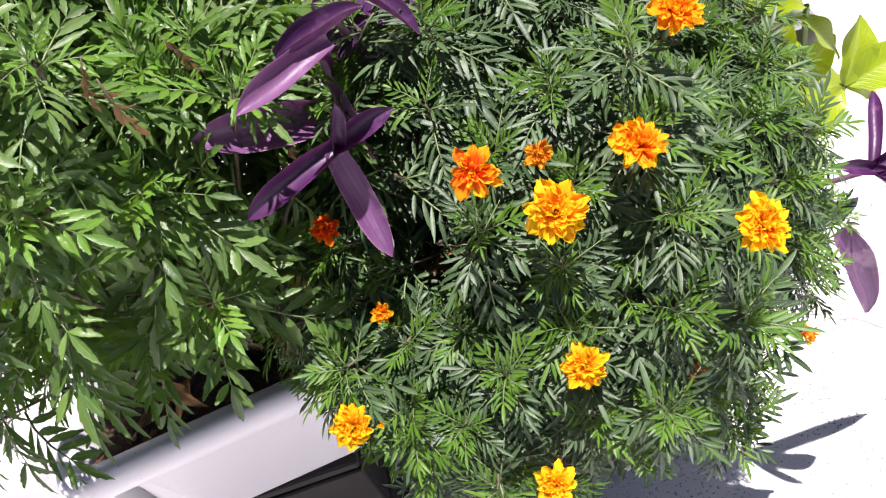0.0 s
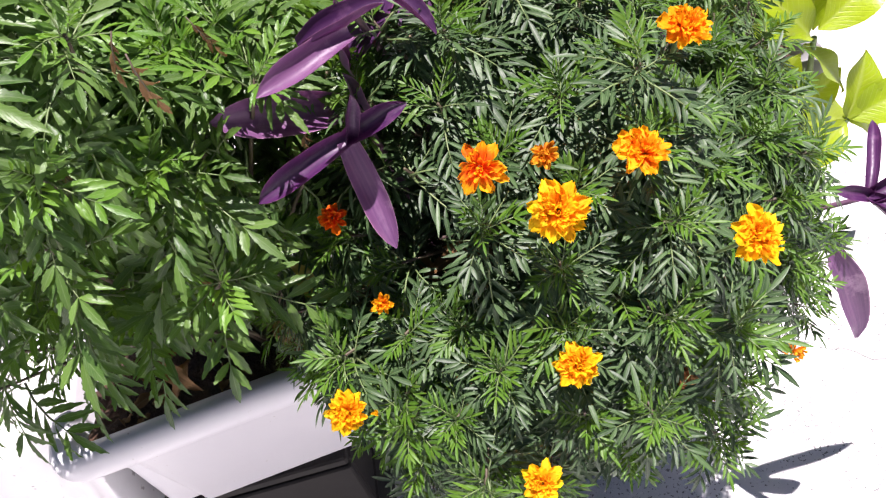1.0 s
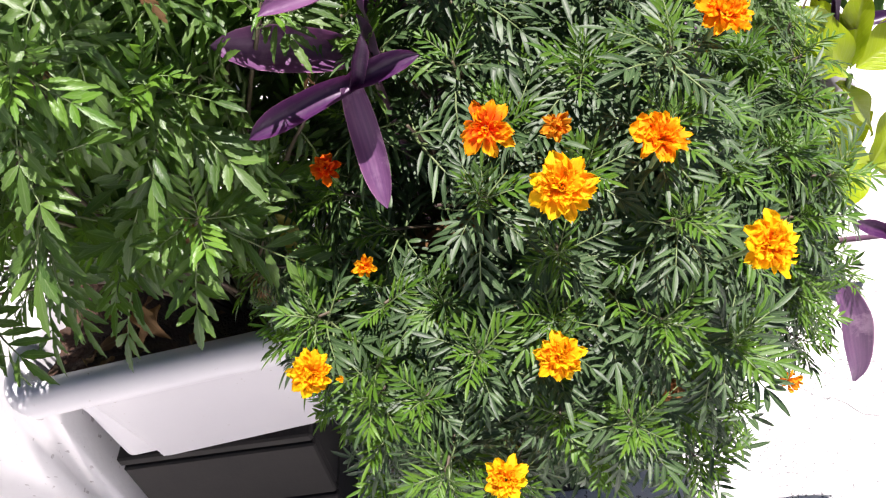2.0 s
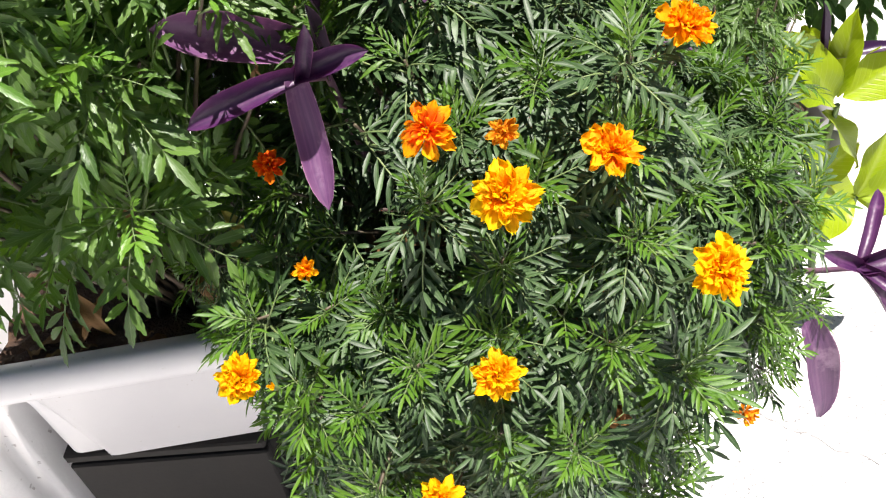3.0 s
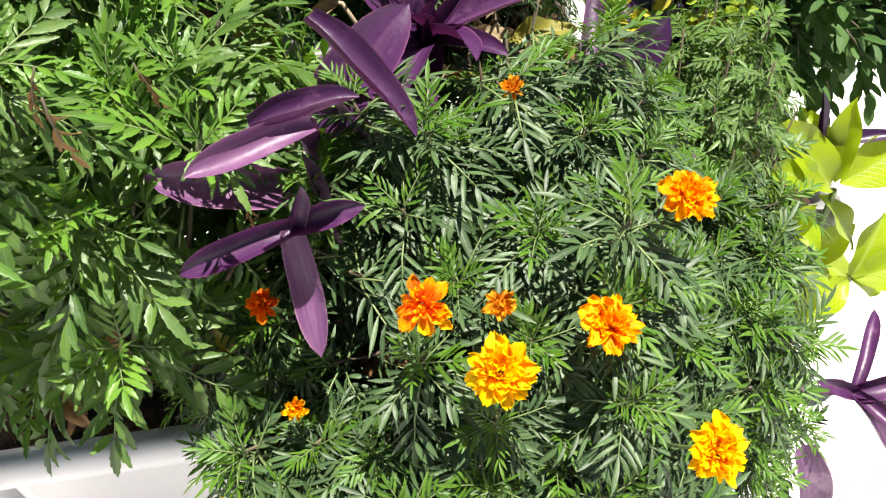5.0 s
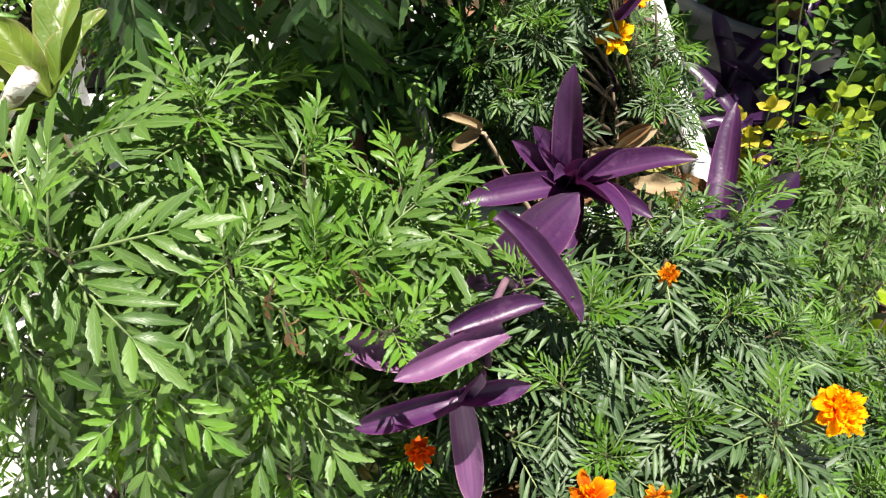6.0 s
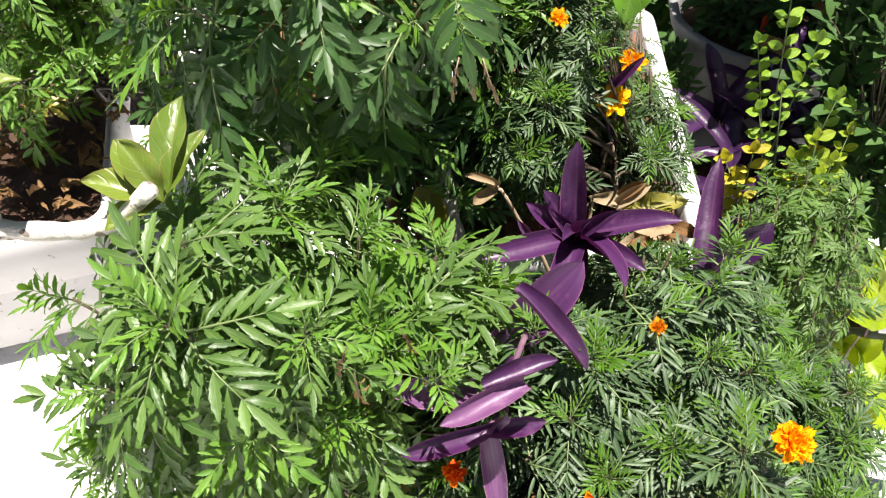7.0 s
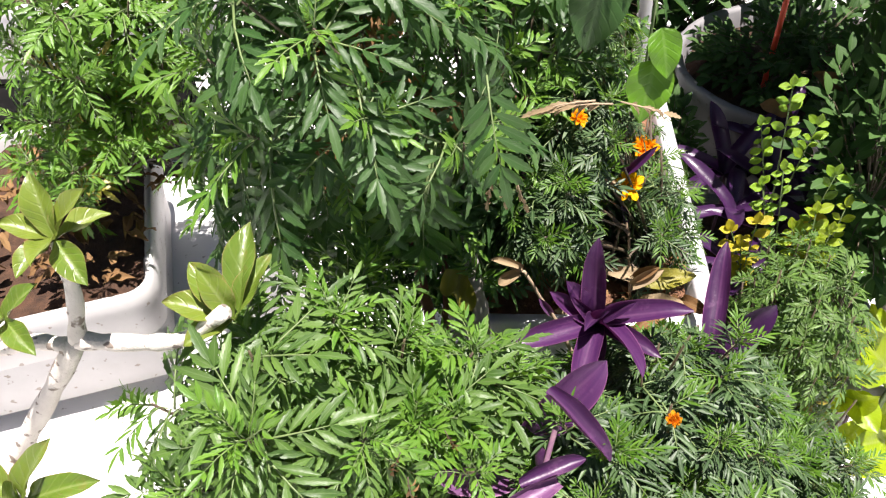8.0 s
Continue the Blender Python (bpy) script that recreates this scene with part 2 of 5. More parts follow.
def tube(shape, points, radii, sides=6, m=0):
    """A tapered round stem through some points."""
    pts = [Vector(p) for p in points]
    rings, side = [], None
    for i, p in enumerate(pts):
        way = (pts[min(i + 1, len(pts) - 1)] - pts[max(i - 1, 0)]).normalized()
        side = way.orthogonal().normalized() if side is None else (side - way * side.dot(way)).normalized()
        other = way.cross(side)
        rings.append([p + radii[i] * (math.cos(a) * side + math.sin(a) * other) for a in [2 * math.pi * k / sides for k in range(sides)]])
    v = [q for r in rings for q in r]
    f = [(i * sides + k, i * sides + (k + 1) % sides, (i + 1) * sides + (k + 1) % sides, (i + 1) * sides + k) for i in range(len(pts) - 1) for k in range(sides)]
    f += [tuple(range(sides))[::-1], tuple((len(pts) - 1) * sides + k for k in range(sides))]
    shape.add(v, f, None, m)


def bend(a, b, c, n):
    """Points of a curve from a to c that is drawn towards b."""
    a, b, c = Vector(a), Vector(b), Vector(c)
    return [(1 - s) ** 2 * a + 2 * s * (1 - s) * b + s * s * c for s in [i / n for i in range(n + 1)]]


def blade(shape, m, length, width, fold=0.25, droop=0.2, steps=5, teeth=0.0, belly=0.42, mat=0, twist=0.0, tipness=1.0):
    """One leaf blade along y of the pose m: two halves that meet at a midrib, folded and drooping."""
    v, uv, f = [], [], []
    for i in range(steps + 1):
        s = i / steps
        w = width * 0.5 * (math.sin(math.pi * s ** (math.log(0.5) / math.log(belly))) ** (0.9 if teeth else 0.7) if 0 < s < 1 else 0.0) * tipness
        w = max(w, width * 0.03)
        if teeth and 0 < i < steps:
            w *= 1.0 + (teeth if i % 2 else -teeth)
        z = -droop * length * s * s
        y = length * s * (1 - 0.3 * droop * droop * s)
        a = twist * s
        lead = 0.45 * length / steps if teeth and i % 2 and i < steps else 0.0
        for k, u in ((-1, 0.0), (0, 0.5), (1, 1.0)):
            x, h = k * w, abs(k) * fold * w
            v.append(m @ Vector((x * math.cos(a) - h * math.sin(a), y + abs(k) * lead, z + x * math.sin(a) + h * math.cos(a))))
            uv.append((u, s))
        if i:
            b = 3 * i
            f += [(b - 3, b - 2, b + 1, b), (b - 2, b - 1, b + 2, b + 1)]
    shape.add(v, f, uv, mat)


def feather_leaf(rng, length, pairs, leaf_len, leaf_wide, droop, teeth=0.0, steps=4, rachis=0.0011, angle=(42, 62), hang=0.12, curl=0.3, belly=0.42):
    """A pinnate leaf along y, its leaflets in pairs on a thin drooping stalk."""
    s = Shape()
    spine = lambda q: Vector((0.04 * length * math.sin(2.2 * q), length * q, -droop * length * q * q))
    tube(s, [spine(q) for q in (0, 0.33, 0.66, 0.95)], [rachis, rachis * 0.9, rachis * 0.7, rachis * 0.4], 4, 1)
    for i in range(pairs):
        q = 0.22 + 0.70 * i / max(pairs - 1, 1)
        size = 0.55 + 0.55 * math.sin(math.pi * (0.18 + 0.72 * i / max(pairs - 1, 1)))
        for side in (-1, 1):
            ang = radians(rng.uniform(*angle) - 14 * q)
            way = Vector((side * math.sin(ang), math.cos(ang), rng.uniform(-0.13, 0.13) - hang - 0.3 * droop))
            up = Vector((rng.uniform(-0.18, 0.18) - side * 0.12, rng.uniform(-0.2, 0.2), 1))
            blade(s, frame_of(spine(q + rng.uniform(-0.02, 0.02)), way, up), leaf_len * size * rng.uniform(0.85, 1.15), leaf_wide * rng.uniform(0.85, 1.15),
                  rng.uniform(0.1, 0.6), rng.uniform(-0.05, curl), steps, teeth, belly, twist=rng.uniform(-0.35, 0.35))
    end = spine(0.95) - spine(0.85)
    blade(s, frame_of(spine(0.94), end, (0, 0, 1)), leaf_len * 1.15, leaf_wide * 1.1, 0.3, 0.15, steps + 1, teeth, belly)
    return s


CLEAR = []      # places kept free of leaves: a point and a radius


OPEN = []       # the same for whole leaves, tips included


def clear_line(a, b, r, n=4):
    for i in range(n + 1):
        CLEAR.append((Vector(a).lerp(Vector(b), i / n), r * 1.1))


class Foliage:
    """The leaves of one plant: the nearest ones become parts of their own, the rest one joined mesh."""

    def __init__(self, kinds):
        self.kinds = kinds          # name -> list of (Shape, materials)
        self.leaves = []

    def put(self, kind, which, m):
        for q in (0.03, 0.075):
            mid = m @ Vector((0, q, 0))
            if any((mid - p).length_squared < r * r for p, r in CLEAR):
                return
        if kind != "dwarf" and OPEN and (m.translation - OPEN[0][0]).length < 0.3:
            shape = self.kinds[kind][which % len(self.kinds[kind])][0]
            for v in shape.v[::5]:
                spot = m @ Vector(v)
                if any((spot - p).length_squared < r * r for p, r in OPEN):
                    return
        self.leaves.append((kind, which % len(self.kinds[kind]), m))

    def build(self, parent, nearest, key, leaf_name="leaf"):
        order = sorted(self.leaves, key=lambda q: key(q[2].translation))
        meshes = {}
        for kind, which, m in order[:nearest]:
            if (kind, which) not in meshes:
                shape, mats = self.kinds[kind][which]
                meshes[kind, which] = shape.mesh("leaf", mats)
            part(leaf_name, meshes[kind, which], parent, m=m)
        rest = {}
        for kind, which, m in order[nearest:]:
            rest.setdefault((kind, which), []).append(np.array(m))
        if not rest:
            return
        mats, V, F, UV, MI, at = [], [], [], [], [], 0
        for (kind, which), ms in rest.items():
            shape, own = self.kinds[kind][which]
            slot = []
            for x in own:
                if x not in mats:
                    mats.append(x)
                slot.append(mats.index(x))
            base = np.c_[np.array(shape.v), np.ones(len(shape.v))]
            for M in ms:
                V.append((base @ M.T)[:, :3])
                F += [tuple(i + at for i in q) for q in shape.f]
                UV += shape.uv
                MI += [slot[i] for i in shape.m]
                at += len(base)
        big = Shape()
        big.v, big.f, big.uv, big.m = np.concatenate(V).tolist(), F, UV, MI
        tagged(part("foliage", big.mesh("foliage", mats), parent), kind="stuff")


def shoot(fol, rng, tip, way, leaves, size, old, young, spread=1.0, back=0.06, n_var=8, hang=0.0):
    """A rosette of leaves at the end of a stem: short bright ones in the middle, long ones round them."""
    tip, way = Vector(tip), Vector(way).normalized()
    side = way.orthogonal().normalized()
    turn = rng.uniform(0, 6.28)
    fine = old.startswith("dwarf")
    for i in range(leaves):
        a = i / max(leaves - 1, 1)
        az = turn + i * 2.39996 + rng.uniform(-0.3, 0.3)
        r = math.cos(az) * side + math.sin(az) * way.cross(side)
        th = radians((10 + (84 if fine else 78) * a ** 0.75) * spread + rng.uniform(-9, 9))
        d = math.cos(th) * way + math.sin(th) * r
        d.z += 0.08 - 0.25 * a - hang * (0.3 + 0.7 * a)
        up = way * math.sin(th) - r * math.cos(th) + Vector((0, 0, 0.35))
        k = size * ((0.38 + 0.72 * a ** 0.6) if fine else (0.32 + 0.76 * a ** 0.7)) * rng.uniform(0.85, 1.15)
        m = frame_of(tip - way * ((0.5 if fine else 0.8) * back * a), d, up) @ Matrix.Diagonal((k, k, k, 1))
        fol.put(young if a < 0.34 else old, rng.randrange(n_var), m)


def mound(rng, centre, radii, spacing, low=-0.2, rough=0.12, tries=9000):
    """Well-spaced places on an uneven dome, with their outward ways."""
    c, r = Vector(centre), Vector(radii)
    kept = []
    for _ in range(tries):
        z = rng.uniform(low, 1.0)
        az = rng.uniform(0, 2 * math.pi)
        q = math.sqrt(max(0, 1 - z * z))
        n = Vector((q * math.cos(az), q * math.sin(az), z))
        bulge = 1 + rough * 2 * noise.noise(Vector((n.x * 2.1 + c.x * 7, n.y * 2.1, n.z * 2.1))) + rng.uniform(-rough, rough) * 0.5
        p = c + Vector((n.x * r.x, n.y * r.y, n.z * r.z)) * bulge
        if all((p - o).length > spacing for o, _ in kept):
            way = Vector((n.x / r.x, n.y / r.y, n.z / r.z)).normalized()
            kept.append((p, way))
    return kept


RNG = random.Random(5)
dwarf_shapes = [feather_leaf(RNG, RNG.uniform(0.042, 0.054), 5, 0.0265, 0.0042, RNG.uniform(0.05, 0.6), 0.0, 4, angle=(38, 58), hang=0.04, curl=0.5, belly=0.5) for _ in range(8)]
tall_shapes = [feather_leaf(RNG, RNG.uniform(0.070, 0.100), 5, 0.043, 0.0088, RNG.uniform(0.05, 0.6), 0.10, 10, 0.0014, angle=(40, 58), hang=0.06, curl=0.55, belly=0.50) for _ in range(8)]
big_shapes = [feather_leaf(RNG, RNG.uniform(0.12, 0.15), 6, 0.058, 0.0140, RNG.uniform(0.1, 0.3), 0.10, 12, 0.0018, angle=(48, 64), hang=0.06, belly=0.5) for _ in range(4)]
KINDS = {
    "dwarf": [(s, (DWARF, STALK)) for s in dwarf_shapes],
    "dwarf_young": [(s, (DWARF_YOUNG, STALK)) for s in dwarf_shapes],
    "tall": [(s, (TALL, STALK)) for s in tall_shapes],
    "tall_young": [(s, (TALL_YOUNG, STALK)) for s in tall_shapes],
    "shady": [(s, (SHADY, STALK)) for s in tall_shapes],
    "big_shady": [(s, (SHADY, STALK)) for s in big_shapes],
    "yellowed": [(s, (YELLOWED, STALK)) for s in tall_shapes],
    "dry": [(s, (DRY, STALK_DARK)) for s in tall_shapes],
    "dry_dwarf": [(s, (DRY, STALK_DARK)) for s in dwarf_shapes],
}


# ---- setting ----
def ground():
    bm = bmesh.new()
    bmesh.ops.create_grid(bm, x_segments=24, y_segments=24, size=200.0)
    g = new("ground", bm_mesh(bm, "ground", TERRACE))
    tagged(g, "white sunlit speckled terrace floor with a fine crack", "floor", kind="structure")
    s = Shape()
    rng = random.Random(2)
    pts = bend((0.50, 0.83, 0), (0.60, 0.74, 0), (0.70, 0.69, 0), 14)
    pts = [Vector((p.x + rng.uniform(-0.006, 0.006), p.y + rng.uniform(-0.006, 0.006), 0)) for p in pts]
    tube(s, pts, [0.0014 * rng.uniform(0.5, 1.3) for _ in pts], 5)
    part("crack", s.mesh("crack", [CRACK]), g, "thin grey crack")


ground()


# ---- planters ----
def ring(w, d, r, n=6):
    """A rectangle w by d with rounded corners, as points round its middle."""
    pts = []
    for cx, cy, a0 in ((w / 2 - r, d / 2 - r, 0), (-w / 2 + r, d / 2 - r, 90), (-w / 2 + r, -d / 2 + r, 180), (w / 2 - r, -d / 2 + r, 270)):
        for k in range(n + 1):
            a = radians(a0 + 90 * k / n)
            pts.append((cx + r * math.cos(a), cy + r * math.sin(a)))
    return pts


def trough(name, label, m, length, depth, height, mat, soil_drop=0.035, taper=0.035, flange=0.030, lip=0.050, group="", earth=None):
    """A plastic plant trough: tapered body, a rounded rim turned over outwards, and soil inside."""
    t = tagged(new(name), label, "planter", group)
    t.matrix_basis = m
    L, D, H = length, depth, height
    ends = 0.07
    levels = [(L - 2 * ends - 2 * taper, D - 2 * taper - 0.02, 0.0, 0.02), (L - 2 * ends - 0.01, D - 0.03 - 2 * taper * 0.2, H - lip - 0.004, 0.025), (L - 2 * ends, D - 0.03, H - lip, 0.027)]
    roll = flange * 0.5
    rise = min(lip * 0.52, 0.026)
    if lip > 0.06:
        levels.append((L - 0.016, D - 0.016, H - lip, 0.040))
    for k in range(9):
        a = radians(-60 + 150 * k / 8) if lip <= 0.06 else radians(90 * k / 8)
        levels.append((L - 2 * roll + 2 * roll * math.cos(a), D - 2 * roll + 2 * roll * math.cos(a), H - rise + rise * math.sin(a), 0.044))
    levels += [(L - 2 * flange, D - 2 * flange, H - 0.003, 0.034), (L - 2 * flange - 0.008, D - 2 * flange - 0.008, H - 0.012, 0.030),
               (L - 2 * flange - 0.05, D - 2 * flange - 0.03, H - lip - 0.06, 0.02), (L - 2 * flange - 0.06, D - 2 * flange - 0.04, 0.012, 0.02)]
    s = Shape()
    n = len(ring(1, 1, 0.1))
    for w, d, z, r in levels:
        s.add([(x, y, z) for x, y in ring(w, d, r)], [])
    f = [(i * n + k, i * n + (k + 1) % n, (i + 1) * n + (k + 1) % n, (i + 1) * n + k) for i in range(len(levels) - 1) for k in range(n)]
    f += [tuple(range(n))[::-1], tuple((len(levels) - 1) * n + k for k in range(n))]
    s.add([], [])
    s.f, s.m = f, [0] * len(f)
    part("body", s.mesh("body", [mat]), t, m=m)
    w, d, z, r = L - 2 * flange - 0.03, D - 2 * flange - 0.022, H - soil_drop, 0.02
    bm = bmesh.new()
    bmesh.ops.create_grid(bm, x_segments=36, y_segments=14, size=0.5)
    for v in bm.verts:
        v.co = Vector((v.co.x * w, v.co.y * d, z + 0.018 * noise.noise(Vector((v.co.x * 9, v.co.y * 6, 3.0))) + 0.008 * noise.noise(Vector((v.co.x * 31, v.co.y * 20, 1.0)))))
    part("soil", bm_mesh(bm, "soil", earth or SOIL), t, "brown crumbly soil", m)
    for x in (-1, 1):
        bm = bmesh.new()
        bmesh.ops.create_cube(bm, size=1.0, matrix=Matrix.Translation((x * (L / 2 - ends - taper - 0.061), 0, -0.003)) @ Matrix.Diagonal((0.12, D - 2 * taper - 0.034, 0.018, 1)))
        bmesh.ops.bevel(bm, geom=bm.edges[:], offset=0.004, segments=2, affect="EDGES")
        part("foot", bm_mesh(bm, "foot", mat, False), t, m=m)
    return t


def crate(label, x0, x1, y0, y1, top):
    """A near-black slatted wooden crate, added upside down to carry a trough and darken the gap."""
    c = tagged(new("wooden_crate"), label, "crate", "crates under the troughs")
    c.matrix_basis = Matrix.Translation(((x0 + x1) / 2, (y0 + y1) / 2, 0))

    def board(kind, a, b, d, e, f, g):
        bm = bmesh.new()
        bmesh.ops.create_cube(bm, size=1.0, matrix=Matrix.Translation(((a + b) / 2, (d + e) / 2, (f + g) / 2)) @ Matrix.Diagonal((b - a, e - d, g - f, 1)))
        bmesh.ops.bevel(bm, geom=bm.edges[:], offset=0.003, segments=1, affect="EDGES")
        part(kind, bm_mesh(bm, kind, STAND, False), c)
    n = max(2, round(top / 0.13))
    for i in range(n):
        z0, z1 = (top - 0.018) * i / n + 0.002, (top - 0.018) * (i + 1) / n - 0.008
        for y in (y0, y1 - 0.014):
            board("slat", x0, x1, y, y + 0.014, z0, z1)
        for x in (x0, x1 - 0.014):
            board("slat", x, x + 0.014, y0 + 0.016, y1 - 0.016, z0, z1)
    board("top", x0, x1, y0, y1, top - 0.018, top)
    return c


def bench(label, x0, x1, y0, y1, top):
    """A whitewashed masonry bench with softly rounded, uneven edges."""
    bm = bmesh.new()
    bmesh.ops.create_cube(bm, size=1.0, matrix=Matrix.Diagonal((x1 - x0, y1 - y0, top, 1)))
    bmesh.ops.bevel(bm, geom=bm.edges[:], offset=0.03, segments=4, affect="EDGES")
    bmesh.ops.subdivide_edges(bm, edges=[e for e in bm.edges if e.calc_length() > 0.2], cuts=8, use_grid_fill=True)
    for v in bm.verts:
        v.co += 0.004 * noise.noise_vector(v.co * 7.0)
    b = tagged(new("bench", bm_mesh(bm, "bench", WHITEWASH)), label, "bench")
    b.matrix_basis = Matrix.Translation(((x0 + x1) / 2, (y0 + y1) / 2, top / 2))
    return b


FRONT_Z = 0.335
crate("added wooden crate, shade-dark, under the white trough", -0.56, -0.27, 0.61, 0.82, FRONT_Z - 0.012)
crate("added wooden crate, shade-dark, under the white trough", 0.02, 0.20, 0.64, 0.82, FRONT_Z - 0.012)
front_trough = trough("planter", "long white plastic trough with rounded rim, full of marigolds", pose(-0.130, 0.725, FRONT_Z, rz=6.0), 0.95, 0.27, 0.235, PLASTIC, group="white troughs")
crate("added wooden crate, shade-dark, behind the front trough", -0.14, 0.18, 0.98, 1.56, 0.588)
back_trough = trough("planter", "white plastic trough set lengthwise, holding marigolds and purple plants", pose(0.03, 1.27, 0.60, rz=90.0), 0.78, 0.44, 0.20, PLASTIC, group="white troughs", earth=RED_SOIL)
bench("whitewashed bench that carries the dusty trough", -1.60, -0.625, 0.62, 1.55, 0.60)
left_trough = trough("planter", "dusty white plastic trough with dry brown soil", pose(-0.930, 1.085, 0.612, rz=110.0), 0.58, 0.42, 0.255, DIRTY_PLASTIC, soil_drop=0.028, flange=0.014, lip=0.10, group="white troughs", earth=DUSTY_SOIL)
crate("added wooden crate, shade-dark, at the far end", -1.45, -0.95, 1.72, 1.90, 0.758)
far_trough = trough("planter", "white plastic trough at the far end, in shade", pose(-1.15, 1.80, 0.77), 0.80, 0.28, 0.20, DIRTY_PLASTIC, group="white troughs")
# Added trough: its soil covers brightly lit floor under the purple plants.
shade_trough = trough("planter", "grey trough added on the floor under the purple plants to darken it", pose(0.49, 1.36, 0.012, rz=90.0), 0.62, 0.42, 0.42, GREY_POT)


# ---- marigold plants ----
def stems(parent, base, tips, mat, radius=0.0028, rng=None):
    for p, way in tips:
        s = Shape()
        b = Vector(base) + Vector((rng.uniform(-0.05, 0.05), rng.uniform(-0.04, 0.04), 0))
        mid = (b + p) * 0.5 + Vector((0, 0, 0.05))
        tube(s, bend(b, mid, p - way * 0.005, 5), [radius * q for q in (1.5, 1.3, 1.1, 0.9, 0.7, 0.5)], 5)
        part("stem", s.mesh("stem", [mat]), parent)


def marigold_bush(name, label, base, domes, kinds, leaves, size, spacing, seed, nearest, key, stalk=STALK_DARK, back=0.06, odd=(), shoots=()):
    rng = random.Random(seed)
    plant = thing(name, base, label, "plant", "marigolds")
    fol = Foliage(KINDS)
    old, young = kinds
    tips = []
    for centre, radii, low, deep in domes:
        places = mound(rng, centre, radii, spacing, low)
        tips += places
        for p, way in places:
            w = (way + Vector((0, 0, 0.55)) + Vector((rng.uniform(-0.25, 0.25), rng.uniform(-0.25, 0.25), rng.uniform(-0.1, 0.2)))).normalized()
            shoot(fol, rng, p, w, leaves, size * rng.uniform(0.85, 1.12), old, young, back=back, hang=0.0 if old == "dwarf" else 0.22 * max(0.0, 0.5 - way.z))
            if deep and rng.random() < deep:
                q = Vector(centre) + (p - Vector(centre)) * rng.uniform(0.6, 0.8)
                shoot(fol, rng, q, w, leaves - 2, size, old if rng.random() < 0.85 else odd[0] if odd else old, old, back=back)
    for p, way in shoots:
        tips.append((Vector(p), Vector(way).normalized()))
        shoot(fol, rng, p, way, leaves - 2, size, old, young, back=back)
    stems(plant, base, tips, stalk, rng=rng)
    fol.build(plant, nearest, key)
    return plant


TO_EYE = (0.0, -0.65, 0.75)
near_front = lambda p: p.y - 0.6 * p.z
for _a, _b, _r in (((-0.06, 0.455, 0.985), (-0.055, 0.455, 0.86), 0.042), ((-0.06, 0.455, 0.985), (-0.13, 0.42, 0.975), 0.04), ((-0.06, 0.455, 0.985), (-0.015, 0.46, 0.995), 0.036), ((-0.13, 0.48, 1.005), (-0.175, 0.475, 1.025), 0.018), ((-0.01, 0.46, 1.085), (-0.1, 0.39, 1.08), 0.042), ((-0.04, 0.48, 1.06), (0.027, 0.57, 1.1), 0.045), ((-0.04, 0.55, 1.11), (0.02, 0.455, 1.09), 0.042), ((0.02, 0.73, 0.97), (0.03, 0.76, 1.08), 0.045)):
    clear_line(_a, _b, _r)
for _a, _b, _r in (((0.02, 0.73, 0.97), (0.15, 0.7, 1.02), 0.042), ((0.02, 0.73, 0.97), (0.07, 0.62, 1.02), 0.04), ((0.02, 0.73, 0.97), (-0.07, 0.72, 0.95), 0.045), ((0.2, 0.78, 0.88), (0.23, 0.88, 0.97), 0.045), ((0.2, 0.78, 0.9), (0.28, 0.79, 0.95), 0.042), ((0.24, 0.9, 0.84), (0.24, 1.6, 0.84), 0.058), ((0.15, 1.3, 0.95), (0.17, 1.5, 1.0), 0.06), ((0.16, 1.05, 1.02), (0.16, 1.25, 1.0), 0.05)):
    clear_line(_a, _b, _r)
for _a, _b, _r in (((-0.5, 0.53, 1.18), (-0.335, 0.53, 1.215), 0.045), ((-0.36, 0.56, 1.25), (-0.32, 0.56, 1.28), 0.05), ((-0.02, 0.5, 0.79), (0.0, 0.46, 0.83), 0.03), ((0.12, 0.42, 0.76), (0.13, 0.38, 0.79), 0.018), ((-0.64, 0.84, 0.97), (-0.8, 0.86, 0.97), 0.07), ((-0.62, 0.95, 0.98), (-0.7, 1.15, 0.98), 0.06), ((-0.16, 0.84, 0.88), (-0.05, 0.84, 0.88), 0.03), ((0.08, 0.9, 0.86), (0.16, 0.92, 0.86), 0.06)):
    clear_line(_a, _b, _r)
for _p, _r in (((0.029, 0.385, 0.975), 0.032), ((0.076, 0.400, 0.955), 0.026), ((0.074, 0.360, 0.938), 0.036), ((0.146, 0.392, 0.950), 0.034), ((0.212, 0.330, 0.885), 0.036), ((0.060, 0.312, 0.816), 0.032), ((-0.135, 0.340, 0.80), 0.034),
               ((-0.100, 0.462, 0.905), 0.034), ((-0.082, 0.420, 0.828), 0.026), ((0.208, 0.460, 0.995), 0.034), ((0.007, 0.295, 0.688), 0.032), ((0.098, 0.57, 1.01), 0.026), ((0.152, 0.340, 0.725), 0.026), ((0.27, 0.37, 0.66), 0.024), ((0.091, 0.965, 1.010), 0.040), ((0.088, 0.90, 1.055), 0.034), ((0.120, 1.03, 1.03), 0.040), ((0.115, 0.97, 1.07), 0.036), ((0.012, 0.94, 1.15), 0.025)):
    CLEAR.append((Vector(_p), _r))
for _i in range(7):
    OPEN.append((Vector((-0.100, 0.472, 0.894)).lerp(Vector((-0.060, 0.310, 1.035)), _i / 6), 0.022))
    OPEN.append((Vector((-0.100, 0.472, 0.894)).lerp(Vector((-0.062, 0.350, 1.055)), _i / 6), 0.022))
clear_line((-0.395, 0.565, 1.215), (-0.335, 0.57, 1.22), 0.05)
